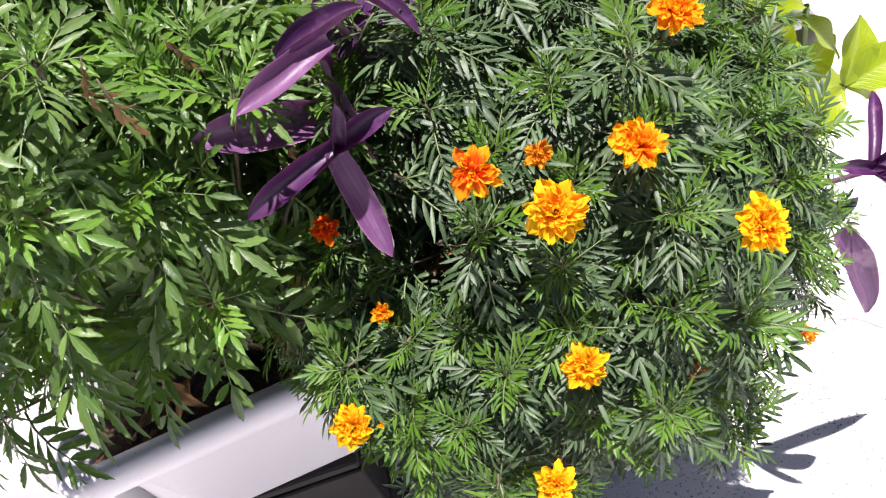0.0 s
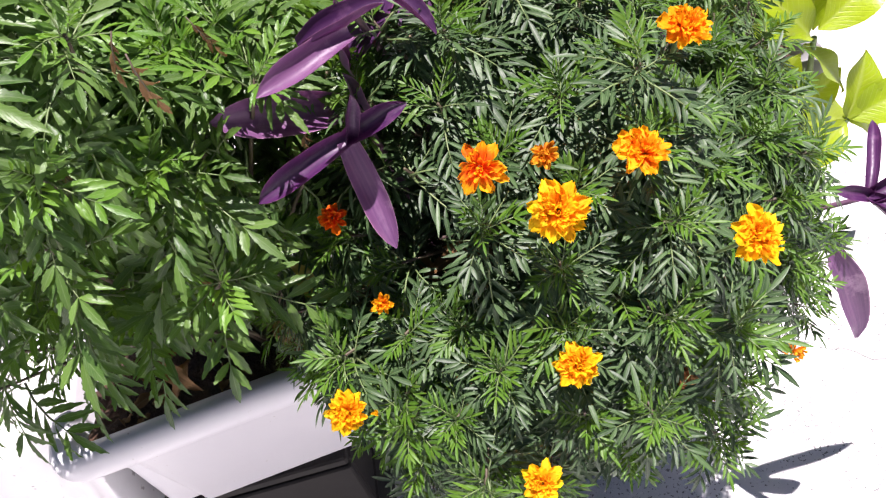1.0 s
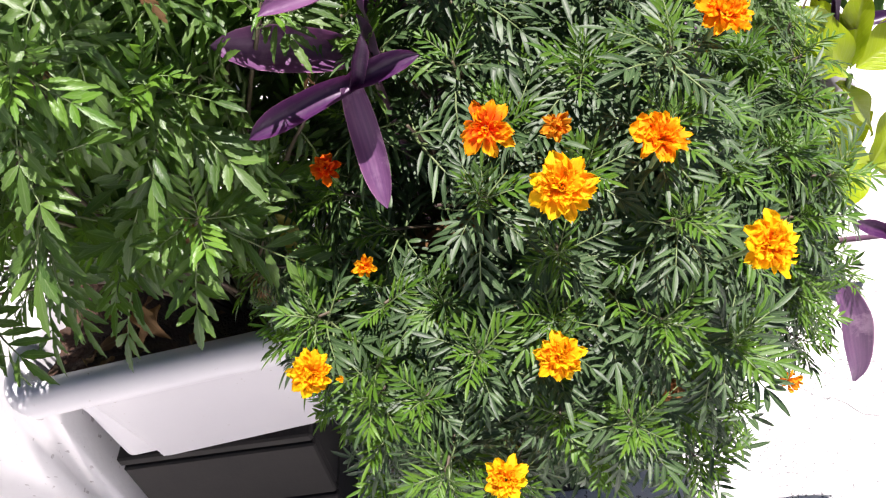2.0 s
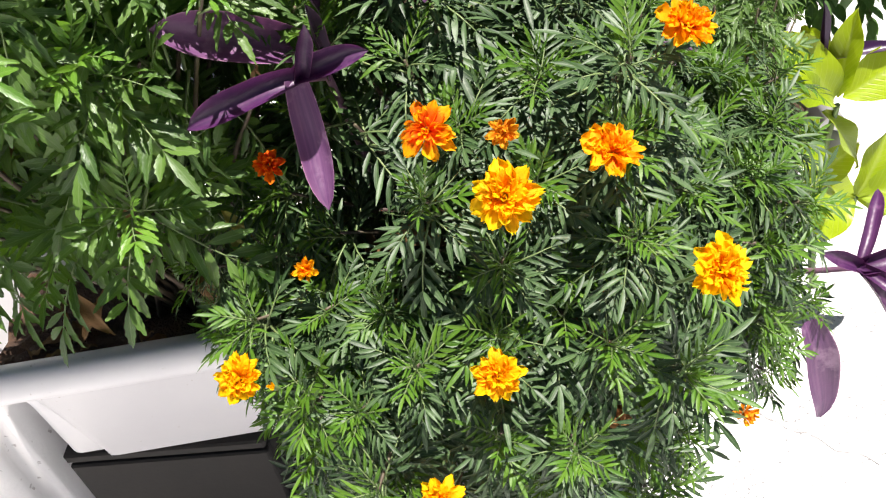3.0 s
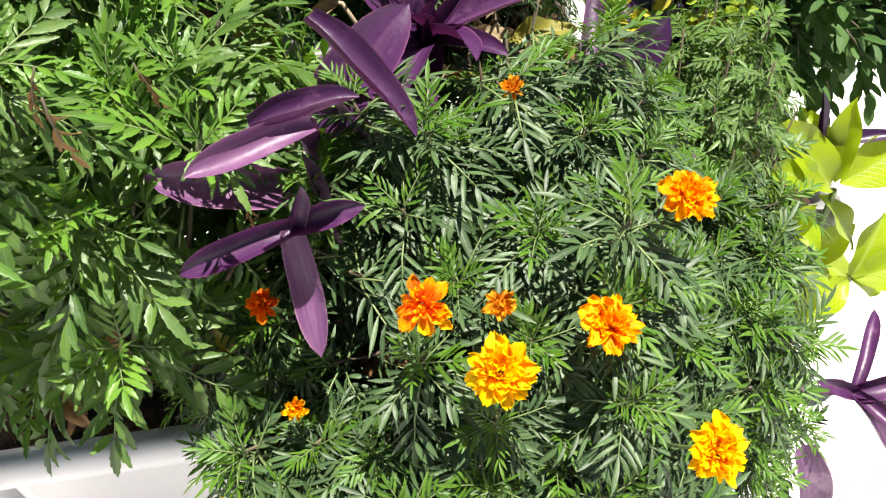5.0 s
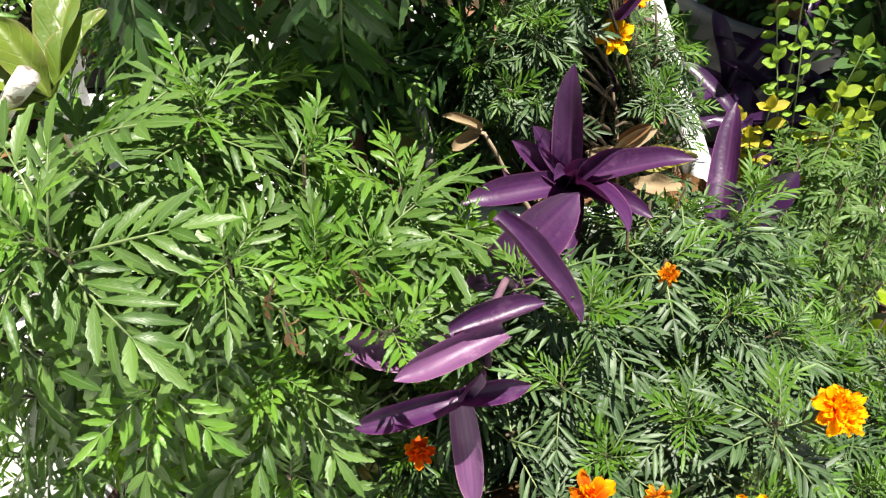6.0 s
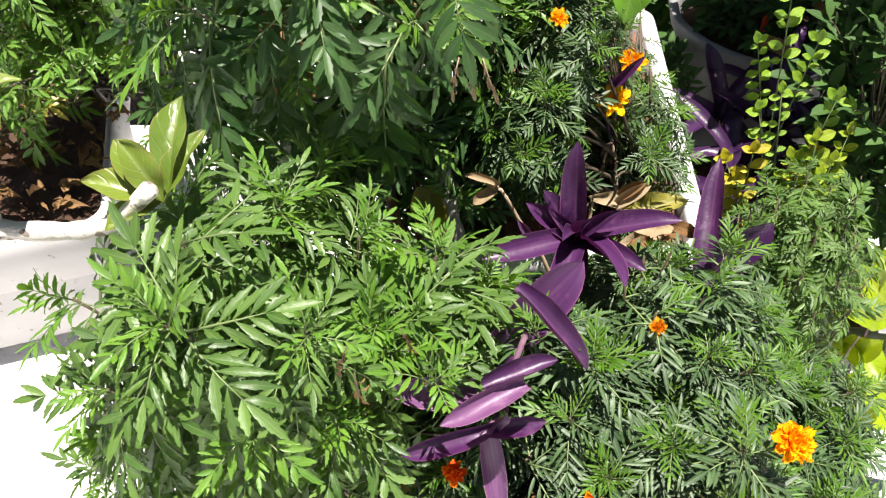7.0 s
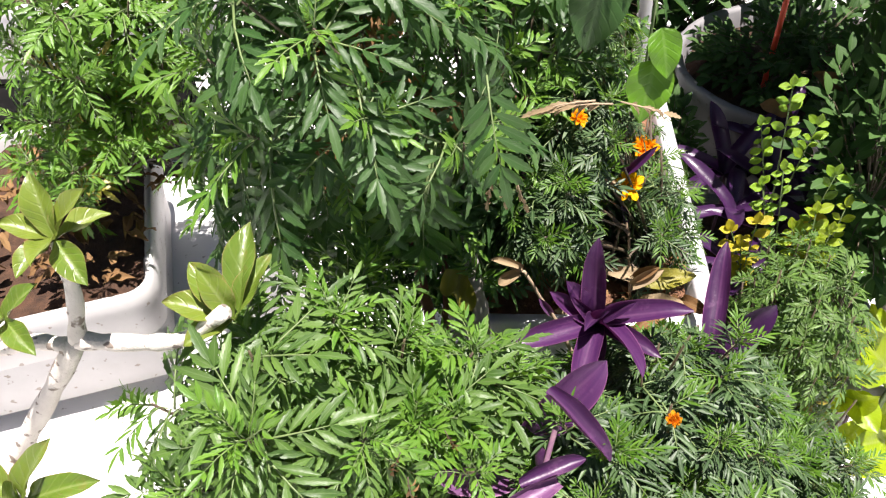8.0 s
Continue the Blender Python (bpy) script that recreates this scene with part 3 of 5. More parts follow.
clear_line((-0.37, 0.53, 1.24), (-0.33, 0.54, 1.27), 0.045)
clear_line((-0.10, 0.46, 0.91), (-0.085, 0.36, 0.98), 0.05)
clear_line((-0.06, 0.45, 0.88), (-0.05, 0.36, 0.96), 0.045)
clear_line((-0.082, 0.40, 0.84), (-0.075, 0.33, 0.89), 0.04)
clear_line((-0.56, 0.53, 0.61), (-0.30, 0.53, 0.61), 0.062, 6)
clear_line((-0.60, 0.46, 0.55), (-0.30, 0.46, 0.57), 0.062, 6)
clear_line((-0.64, 0.55, 0.60), (-0.60, 0.48, 0.60), 0.06, 3)
clear_line((0.45, 0.78, 0.66), (0.56, 0.80, 0.62), 0.07)
clear_line((-0.20, 0.83, 0.80), (-0.20, 0.82, 0.90), 0.03)
clear_line((-0.13, 0.83, 0.80), (-0.14, 0.81, 0.92), 0.045)
clear_line((0.525, 0.89, 0.66), (0.585, 0.89, 0.44), 0.055, 5)
clear_line((0.085, 0.955, 0.82), (0.090, 0.965, 0.96), 0.036, 5)
clear_line((0.100, 0.965, 0.85), (0.09, 0.93, 0.98), 0.028, 5)
clear_line((-0.09, 0.535, 0.975), (-0.14, 0.52, 0.99), 0.022)
clear_line((-0.46, 0.46, 0.71), (-0.55, 0.47, 0.66), 0.05)
clear_line((-0.45, 0.48, 0.71), (-0.53, 0.49, 0.70), 0.036)
clear_line((0.285, 0.42, 0.51), (0.19, 0.36, 0.43), 0.05, 6)
front_bush = marigold_bush("french_marigold", "bushy French marigold with dark feathery leaves and orange flowers", (0.08, 0.68, 0.54),
                           [((0.08, 0.60, 0.62), (0.27, 0.25, 0.37), -0.2, 0.08), ((0.04, 0.46, 0.68), (0.17, 0.14, 0.13), -0.35, 0.08), ((0.15, 0.73, 0.85), (0.11, 0.08, 0.09), 0.0, 0.2), ((0.27, 0.53, 0.70), (0.06, 0.08, 0.12), -0.2, 0.3), ((0.31, 0.64, 0.73), (0.07, 0.10, 0.10), -0.4, 0.2)], ("dwarf", "dwarf_young"), 17, 1.02, 0.058, 11, 300, near_front, odd=("dry_dwarf",))
tall_bush = marigold_bush("tall_marigold", "tall marigold with broad toothed bright green leaflets", (-0.33, 0.70, 0.54),
                          [((-0.300, 0.550, 1.045), (0.130, 0.150, 0.145), -0.35, 0.4), ((-0.29, 0.63, 0.86), (0.15, 0.12, 0.14), -0.3, 0.35), ((-0.135, 0.57, 0.965), (0.075, 0.11, 0.12), -0.3, 0.0), ((-0.36, 0.66, 0.87), (0.08, 0.09, 0.13), -0.3, 0.0)],
                          ("tall", "tall_young"), 14, 0.93, 0.088, 12, 300, near_front, odd=("dry",),
                          shoots=(((-0.20, 0.475, 0.99), (-0.1, -0.5, 0.8)), ((-0.13, 0.545, 1.045), (0.0, -0.4, 0.9)), ((-0.175, 0.53, 1.05), (-0.1, -0.4, 0.9)), ((-0.15, 0.62, 0.82), (0.0, -0.6, 0.8)), ((-0.20, 0.60, 0.87), (0.0, -0.6, 0.8)), ((-0.12, 0.62, 0.74), (0.1, -0.7, 0.6)), ((-0.25, 0.60, 0.80), (-0.1, -0.7, 0.6)), ((-0.38, 0.46, 1.00), (-0.4, -0.5, 0.8)), ((-0.42, 0.50, 0.93), (-0.5, -0.5, 0.7)),
                                  ((-0.155, 0.52, 1.03), (0.1, -0.4, 0.9)), ((-0.105, 0.665, 0.905), (0.1, -0.5, 0.8)), ((-0.125, 0.70, 0.87), (0.0, -0.5, 0.8)), ((-0.075, 0.65, 0.89), (0.2, -0.5, 0.8)), ((-0.29, 0.42, 0.99), (-0.2, -0.6, 0.8)), ((-0.205, 0.45, 0.88), (0.2, -0.7, 0.6)),
                                  ((-0.50, 0.50, 0.78), (-0.5, -0.5, 0.5)), ((-0.48, 0.48, 0.85), (-0.5, -0.5, 0.6)), ((-0.31, 0.50, 0.82), (-0.2, -0.6, 0.7)), ((-0.35, 0.47, 0.90), (-0.4, -0.6, 0.7)), ((-0.43, 0.545, 0.80), (-0.5, -0.5, 0.5)), ((-0.41, 0.53, 0.88), (-0.5, -0.5, 0.6)), ((-0.47, 0.60, 0.74), (-0.6, -0.4, 0.5))))
rear_bush = marigold_bush("tall_marigold", "tall marigold in shade-darkened green with a few withered leaves", (-0.12, 1.10, 0.77),
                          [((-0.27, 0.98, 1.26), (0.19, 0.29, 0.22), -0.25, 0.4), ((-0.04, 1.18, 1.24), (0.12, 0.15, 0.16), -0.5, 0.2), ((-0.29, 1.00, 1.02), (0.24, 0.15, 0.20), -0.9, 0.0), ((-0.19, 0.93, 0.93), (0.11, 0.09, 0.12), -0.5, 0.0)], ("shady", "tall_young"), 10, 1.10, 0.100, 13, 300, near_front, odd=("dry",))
left_bush = marigold_bush("tall_marigold", "yellowish green marigold growing in dry soil", (-0.74, 1.22, 0.88),
                          [((-0.69, 1.13, 1.20), (0.13, 0.17, 0.17), -0.6, 0.3), ((-0.72, 1.04, 1.04), (0.11, 0.15, 0.12), -0.5, 0.3)], ("tall_young", "tall_young"), 8, 0.80, 0.068, 14, 200, near_front, odd=("yellowed",))
# Hanging leaves whose shade is put into their green.
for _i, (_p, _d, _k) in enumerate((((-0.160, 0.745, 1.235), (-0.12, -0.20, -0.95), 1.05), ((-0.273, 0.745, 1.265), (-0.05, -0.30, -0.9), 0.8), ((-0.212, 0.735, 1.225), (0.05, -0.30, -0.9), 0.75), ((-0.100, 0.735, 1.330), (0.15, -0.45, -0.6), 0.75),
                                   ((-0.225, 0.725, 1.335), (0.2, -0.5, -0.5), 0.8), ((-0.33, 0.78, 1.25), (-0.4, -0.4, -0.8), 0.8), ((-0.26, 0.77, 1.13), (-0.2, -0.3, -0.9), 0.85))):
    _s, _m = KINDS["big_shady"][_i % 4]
    part("leaf", _s.mesh("leaf", _m), rear_bush, "long hanging leaf in shade-darkened green", frame_of(_p, _d, TO_EYE) @ Matrix.Diagonal((_k, _k, _k, 1)))
rear_dwarf = marigold_bush("french_marigold", "French marigold with fine leaves beside the trough rim", (0.12, 1.05, 0.77),
                           [((0.11, 1.08, 0.82), (0.09, 0.13, 0.13), -0.1, 0.3), ((0.02, 1.04, 1.05), (0.07, 0.10, 0.10), -0.3, 0.2), ((0.03, 0.97, 0.92), (0.10, 0.07, 0.09), -0.2, 0.0), ((-0.035, 0.915, 0.975), (0.065, 0.045, 0.075), -0.4, 0.0), ((0.07, 1.24, 0.94), (0.10, 0.15, 0.14), -0.3, 0.0), ((0.145, 1.03, 0.91), (0.055, 0.10, 0.09), -0.3, 0.0), ((0.075, 1.10, 1.0), (0.06, 0.07, 0.08), -0.2, 0.0)], ("dwarf", "dwarf_young"), 13, 0.95, 0.050, 15, 200, near_front, odd=("dry_dwarf",))
side_bush = marigold_bush("french_marigold", "bright green leafy marigold beside the purple plant", (0.42, 0.98, 0.0),
                          [((0.405, 0.98, 0.66), (0.105, 0.15, 0.18), -0.9, 0.3)], ("tall", "dwarf_young"), 9, 0.62, 0.055, 16, 200, near_front, odd=("yellowed",))


# ---- flowers ----
def petal_shape(rng, width, ruffle, lobes):
    """A marigold petal one unit long: a narrow claw that widens to a rounded, frilled and waved end."""
    s, v, uv, f, nx, ny = Shape(), [], [], [], 6, 7
    ph, curl = rng.uniform(0, 6.28), rng.uniform(-0.10, 0.28)
    for j in range(ny + 1):
        q = j / ny
        w = width * (0.28 + 0.72 * math.sin(math.pi * 0.5 * min(1, q / 0.68)) ** 1.4)
        if q > 0.68:
            w *= math.sqrt(max(0.0, 1 - ((q - 0.68) / 0.335) ** 2.6))
        for i in range(nx + 1):
            u = 2 * i / nx - 1
            frill = 0.05 * q ** 3 * math.sin(u * math.pi * lobes + ph)
            z = ruffle * q * abs(u) * math.sin(u * 5.2 + 5 * q + ph) - curl * q * q * q + 0.22 * width * u * u * q
            v.append((u * w / 2, q + frill, z))
            uv.append((i / nx, q))
        if j:
            b = j * (nx + 1)
            f += [(b - nx - 1 + i, b - nx + i, b + i + 1, b + i) for i in range(nx)]
    s.add(v, f, uv)
    return s


PETALS = {}


def petal_mesh(mat, k):
    if (mat.name, k) not in PETALS:
        rng = random.Random(100 + k)
        PETALS[mat.name, k] = petal_shape(rng, (rng.uniform(0.40, 0.56) if k < 5 else rng.uniform(0.32, 0.46)), rng.uniform(0.10, 0.22), rng.choice((2, 3, 4))).mesh("petal", [mat])
    return PETALS[mat.name, k]


def flower(plant, place, way, r, mat, seed, label, layers=((12, 92, 1.0), (12, 78, 0.88), (14, 62, 0.74), (14, 46, 0.64), (12, 30, 0.58), (8, 12, 0.54)), droop=0.0, root=None):
    """A marigold head: a green cup on its stalk, with each petal a part of it."""
    rng = random.Random(seed)
    place, way = Vector(place), Vector(way).normalized()
    m = frame_of(place, way.orthogonal(), way)
    s = Shape()
    foot = Vector(root) if root else place - way * 0.05 + Vector((rng.uniform(-0.01, 0.01), 0.02, -0.03))
    tube(s, [foot, (foot + place) / 2 - way * 0.004, place - way * r * 0.75, place - way * r * 0.55, place - way * r * 0.1, place + way * r * 0.05],
         [0.0013, 0.0014, 0.0022, r * 0.20, r * 0.26, r * 0.08], 8)
    head = part("flower", s.mesh("flower", [STALK]), plant, label)
    turn = 0.0
    for n, lean, size in layers:
        turn += 0.37
        for i in range(n):
            az = turn + 2 * math.pi * i / n + rng.uniform(-0.25, 0.25)
            th = radians(min(108, lean + rng.uniform(-18, 18) + droop))
            d = m.to_3x3() @ Vector((math.cos(az) * math.sin(th), math.sin(az) * math.sin(th), math.cos(th)))
            out = m.to_3x3() @ Vector((math.cos(az), math.sin(az), 0))
            k = r * size * rng.uniform(0.76, 1.14)
            pm = frame_of(place + out * r * 0.08, d, way * math.sin(th) - out * math.cos(th)) @ Matrix.Diagonal((k, k, k, 1))
            part("petal", petal_mesh(mat, rng.randrange(5) if lean > 60 else 5 + rng.randrange(4)), head, m=pm)
    return head


FULL = ((12, 92, 1.0), (12, 78, 0.88), (14, 62, 0.74), (14, 46, 0.64), (12, 30, 0.58), (8, 12, 0.54))
SMALL = ((8, 76, 1.0), (8, 50, 0.8), (7, 26, 0.6), (4, 6, 0.42))
SPENT = ((6, 96, 0.75), (8, 48, 0.95), (9, 24, 0.9), (4, 6, 0.8))
flower(front_bush, (0.029, 0.398, 0.962), (-0.25, -0.75, 0.55), 0.0181, ORANGE, 1, "orange flower with yellow petal edges", ((9, 90, 1.0), (8, 72, 0.80), (8, 50, 0.60), (7, 26, 0.48), (4, 6, 0.4)))
flower(front_bush, (0.076, 0.412, 0.945), (0.0, -0.6, 0.5), 0.0131, WITHERED, 2, "withered curled orange flower", SPENT)
flower(front_bush, (0.074, 0.376, 0.921), (-0.1, -0.6, 0.75), 0.0212, YELLOW, 3, "full golden yellow double flower", FULL)
flower(front_bush, (0.146, 0.400, 0.931), (0.10, -0.15, 1.0), 0.0208, GOLD, 4, "orange-yellow flower seen from its side", FULL)
flower(front_bush, (0.208, 0.343, 0.871), (0.45, -0.55, 0.65), 0.0212, YELLOW, 5, "full yellow double flower")
flower(front_bush, (0.060, 0.328, 0.801), (0.0, -0.7, 0.7), 0.0173, YELLOW, 6, "golden yellow flower")
flower(front_bush, (-0.131, 0.355, 0.787), (-0.2, -0.75, 0.6), 0.0189, YELLOW, 7, "golden flower with orange streaks")
flower(front_bush, (-0.100, 0.478, 0.889), (-0.1, -0.6, 0.7), 0.0127, RED, 8, "small deep orange flower", ((10, 80, 1.0), (10, 60, 0.85), (9, 38, 0.75), (7, 18, 0.65), (4, 5, 0.6)))
flower(front_bush, (-0.082, 0.433, 0.818), (0.0, -0.6, 0.5), 0.0112, GOLD, 9, "small half-closed orange flower", SPENT)
flower(front_bush, (0.204, 0.466, 0.979), (0.35, -0.25, 0.9), 0.0204, GOLD, 10, "orange flower tilted away", FULL)
flower(front_bush, (0.007, 0.308, 0.672), (0.0, -0.6, 0.8), 0.0181, YELLOW, 11, "golden yellow flower low on the bush")
flower(front_bush, (0.098, 0.575, 1.000), (0.0, -0.2, 0.9), 0.0123, WITHERED, 12, "withered yellow-brown flower", SPENT)
flower(front_bush, (0.152, 0.350, 0.722), (0.1, -0.8, -0.2), 0.0146, DEAD, 13, "brown dead flower head", ((6, 25, 1.1), (5, 12, 1.0)))
flower(front_bush, (0.268, 0.378, 0.656), (0.3, -0.5, 0.1), 0.0123, WITHERED, 14, "faded dead flower head", SPENT)
flower(rear_dwarf, (0.091, 0.980, 1.000), (0.1, -0.75, 0.6), 0.0215, YELLOW, 15, "orange flower turned sideways", SMALL)
flower(rear_dwarf, (0.120, 1.055, 1.013), (0.2, -0.7, 0.6), 0.0205, GOLD, 16, "orange flower half hidden", SMALL)
flower(rear_dwarf, (0.012, 0.960, 1.130), (0.2, -0.4, 0.6), 0.0131, GOLD, 17, "orange flower half hidden", SMALL)


# ---- purple plants ----
def channel_leaf(base, tip, up, width, fold, sag, mat, twist=0.0):
    """A fleshy lance-shaped leaf that is folded along its middle like a gutter."""
    base, tip = Vector(base), Vector(tip)
    L = (tip - base).length
    m = frame_of(base, tip - base, up)
    s, v, uv, f, nx, ny = Shape(), [], [], [], 8, 12
    for j in range(ny + 1):
        q = j / ny
        w = width * 0.5 * (0.72 + 0.28 * math.sin(math.pi * min(1, q / 0.36) * 0.5)) * (1 if q < 0.45 else max(0.0, 1 - ((q - 0.45) / 0.55) ** 2.6) ** 0.75)
        w = max(w, 0.0006)
        a = fold * (1 - 0.35 * q)
        tw = twist * q
        for i in range(nx + 1):
            u = 2 * i / nx - 1
            x, z = w * math.sin(u * (0.3 + a)) / (0.3 + a), w * (1 - math.cos(u * (0.3 + a))) / (0.3 + a) * 1.5
            x, z = x * math.cos(tw) - z * math.sin(tw), x * math.sin(tw) + z * math.cos(tw)
            z += sag * L * 4 * q * (1 - q) + 0.012 * L * math.sin(9 * q + u)
            v.append(m @ Vector((x, L * q, z)))
            uv.append((i / nx, q))
        if j:
            b = j * (nx + 1)
            f += [(b - nx - 1 + i, b - nx + i, b + i + 1, b + i) for i in range(nx)]
    s.add(v, f, uv)
    return s.mesh("leaf", [mat])


def purple_plant(label, root, stem, leaves, mat=PURPLE, radius=0.0045):
    """stem: places along it from the soil; leaves: base, tip, upper side, width, fold, sag."""
    plant = thing("purple_plant", root, label, "plant", "purple plants")
    pts = [Vector(root)] + [Vector(p) for p in stem]
    fine = []
    for i in range(len(pts) - 1):
        fine += [pts[i].lerp(pts[i + 1], k / 3) for k in range(3)]
    fine.append(pts[-1])
    s = Shape()
    tube(s, fine, [radius * (1 - 0.45 * i / len(fine)) for i in range(len(fine))], 8)
    part("stem", s.mesh("stem", [PURPLE_STALK]), plant)
    for base, tip, up, width, fold, sag, *own in leaves:
        d = channel_leaf(base, tip, up, width, fold, sag, own[0] if own else mat)
        part("leaf", d, plant)
    return plant


C = (-0.064, 0.487, 0.955)
purple_plant("purple trailing plant with a star of folded pointed leaves", (-0.04, 0.72, 0.54), [(-0.045, 0.60, 0.80), (-0.05, 0.53, 0.93), C],
             [(C, (-0.047, 0.470, 1.005), (0.4, -0.6, 0.4), 0.017, 1.1, 0.0), (C, (-0.010, 0.485, 0.973), (0.1, -0.7, 0.7), 0.025, 1.2, 0.04),
              (C, (-0.147, 0.468, 0.934), (-0.1, -0.75, 0.65), 0.028, 1.2, 0.04), (C, (-0.053, 0.436, 0.874), (0.1, -0.8, -0.5), 0.026, 0.6, -0.06, PURPLE_PALE),
              ((-0.070, 0.535, 0.955), (-0.162, 0.503, 0.996), (0.25, -0.8, 0.5), 0.044, 1.05, 0.02, PURPLE_PALE), ((-0.05, 0.53, 0.93), (-0.052, 0.510, 1.000), (0.9, -0.4, 0.2), 0.018, 1.0, 0.0)])
purple_plant("purple trailing plant with broad violet leaves", (0.02, 0.74, 0.54), [(0.0, 0.66, 0.80), (-0.02, 0.60, 0.95), (-0.03, 0.54, 1.03), (-0.046, 0.472, 1.047)],
             [((-0.031, 0.472, 1.049), (-0.100, 0.425, 1.050), (-0.15, -0.7, 0.65), 0.027, 1.2, -0.02, PURPLE_PALE), ((-0.066, 0.462, 1.053), (-0.003, 0.492, 1.054), (-0.25, -0.35, 0.9), 0.026, 1.6, 0.03), ((-0.045, 0.478, 1.045), (-0.052, 0.556, 0.972), (0.7, -0.5, 0.3), 0.026, 0.6, 0.0),
              ((-0.052, 0.566, 0.985), (0.026, 0.612, 1.056), (0.15, -0.75, 0.65), 0.048, 0.28, 0.02), ((-0.040, 0.553, 1.078), (0.027, 0.524, 1.000), (0.6, -0.35, 0.7), 0.029, 1.3, 0.05)])
W = (0.033, 0.762, 0.945)
purple_plant("purple plant with a rosette of upright pointed leaves", (0.02, 0.94, 0.76), [(0.02, 0.86, 0.86), W],
             [(W, (0.030, 0.790, 1.070), (-0.4, -0.9, 0.1), 0.035, 0.5, 0.04), (W, (0.146, 0.737, 0.998), (0.0, -0.3, 0.9), 0.036, 0.8, 0.08), (W, (0.075, 0.641, 0.990), (0.4, -0.1, 0.9), 0.030, 0.6, 0.10),
              (W, (-0.078, 0.700, 0.970), (0.1, -0.5, 0.85), 0.034, 0.7, 0.08), (W, (-0.028, 0.765, 1.000), (0.5, -0.7, 0.3), 0.028, 0.9, 0.03), (W, (0.012, 0.700, 1.000), (0.0, -0.2, 1.0), 0.022, 1.0, 0.12),
              (W, (0.045, 0.735, 1.000), (-0.2, -0.5, 0.8), 0.020, 1.1, 0.10), (W, (0.000, 0.640, 0.950), (0.0, -0.2, 1.0), 0.034, 0.5, 0.08),
              (W, (-0.008, 0.770, 1.014), (0.6, -0.7, 0.3), 0.030, 0.5, 0.02), (W, (0.078, 0.745, 1.005), (-0.4, -0.6, 0.7), 0.022, 1.1, 0.05), (W, (0.105, 0.690, 0.965), (0.1, -0.5, 0.8), 0.028, 0.7, 0.08), (W, (0.020, 0.690, 0.900), (0.1, -0.8, 0.5), 0.032, 0.6, 0.06)])
R = (0.205, 0.800, 0.840)
# The broad right leaf wears the shaded purple instead of a real shadow.
purple_plant("purple plant with two tall pointed leaves by the trough", (0.17, 0.92, 0.76), [(0.19, 0.86, 0.80), R],
             [(R, (0.228, 0.915, 0.950), (-0.5, -0.8, 0.3), 0.036, 0.6, 0.02), (R, (0.279, 0.818, 0.925), (-0.3, -0.95, -0.15), 0.050, 0.25, 0.0, PURPLE_SHADED), (R, (0.300, 0.74, 0.80), TO_EYE, 0.028, 0.6, 0.1)])
purple_plant("small purple shoot with a pale pinkish leaf", (0.28, 0.78, 0.55), [(0.29, 0.79, 0.68), (0.285, 0.80, 0.775)],
             [((0.278, 0.800, 0.782), (0.325, 0.784, 0.768), TO_EYE, 0.020, 0.6, 0.1, PURPLE_PALE), ((0.285, 0.80, 0.77), (0.31, 0.74, 0.73), TO_EYE, 0.018, 0.6, 0.1)])
RS = (0.425, 0.530, 0.660)
purple_plant("purple plant leaning out over the end of the trough", (0.30, 0.66, 0.54), [(0.34, 0.60, 0.60), (0.39, 0.55, 0.64), RS],
             [(RS, (0.500, 0.495, 0.540), (0.6, -0.7, 0.4), 0.040, 0.8, 0.06), (RS, (0.540, 0.535, 0.690), (-0.2, -0.6, 0.7), 0.032, 1.1, 0.04), (RS, (0.630, 0.535, 0.625), (0.0, -0.3, 1.0), 0.030, 0.7, 0.04), (RS, (0.380, 0.525, 0.690), TO_EYE, 0.020, 0.9, 0.06),
              (RS, (0.480, 0.455, 0.640), TO_EYE, 0.020, 1.0, 0.1), ((0.365, 0.490, 0.632), (0.400, 0.467, 0.500), (0.4, -0.9, 0.3), 0.043, 0.5, 0.05, PURPLE_PALE), (RS, (0.470, 0.610, 0.690), (0.0, -0.2, 1.0), 0.018, 1.0, 0.1)])
purple_plant("dark purple shoot beside the yellow-green shrub", (0.62, 1.06, 0.0), [(0.61, 1.06, 0.30), (0.60, 1.05, 0.55)],
             [((0.60, 1.05, 0.55), (0.588, 1.06, 0.668), (0.7, -0.6, 0.3), 0.026, 1.0, 0.03), ((0.60, 1.05, 0.57), (0.73, 1.04, 0.585), (0.0, -0.3, 1.0), 0.030, 0.8, 0.06)], PURPLE_SHADED)


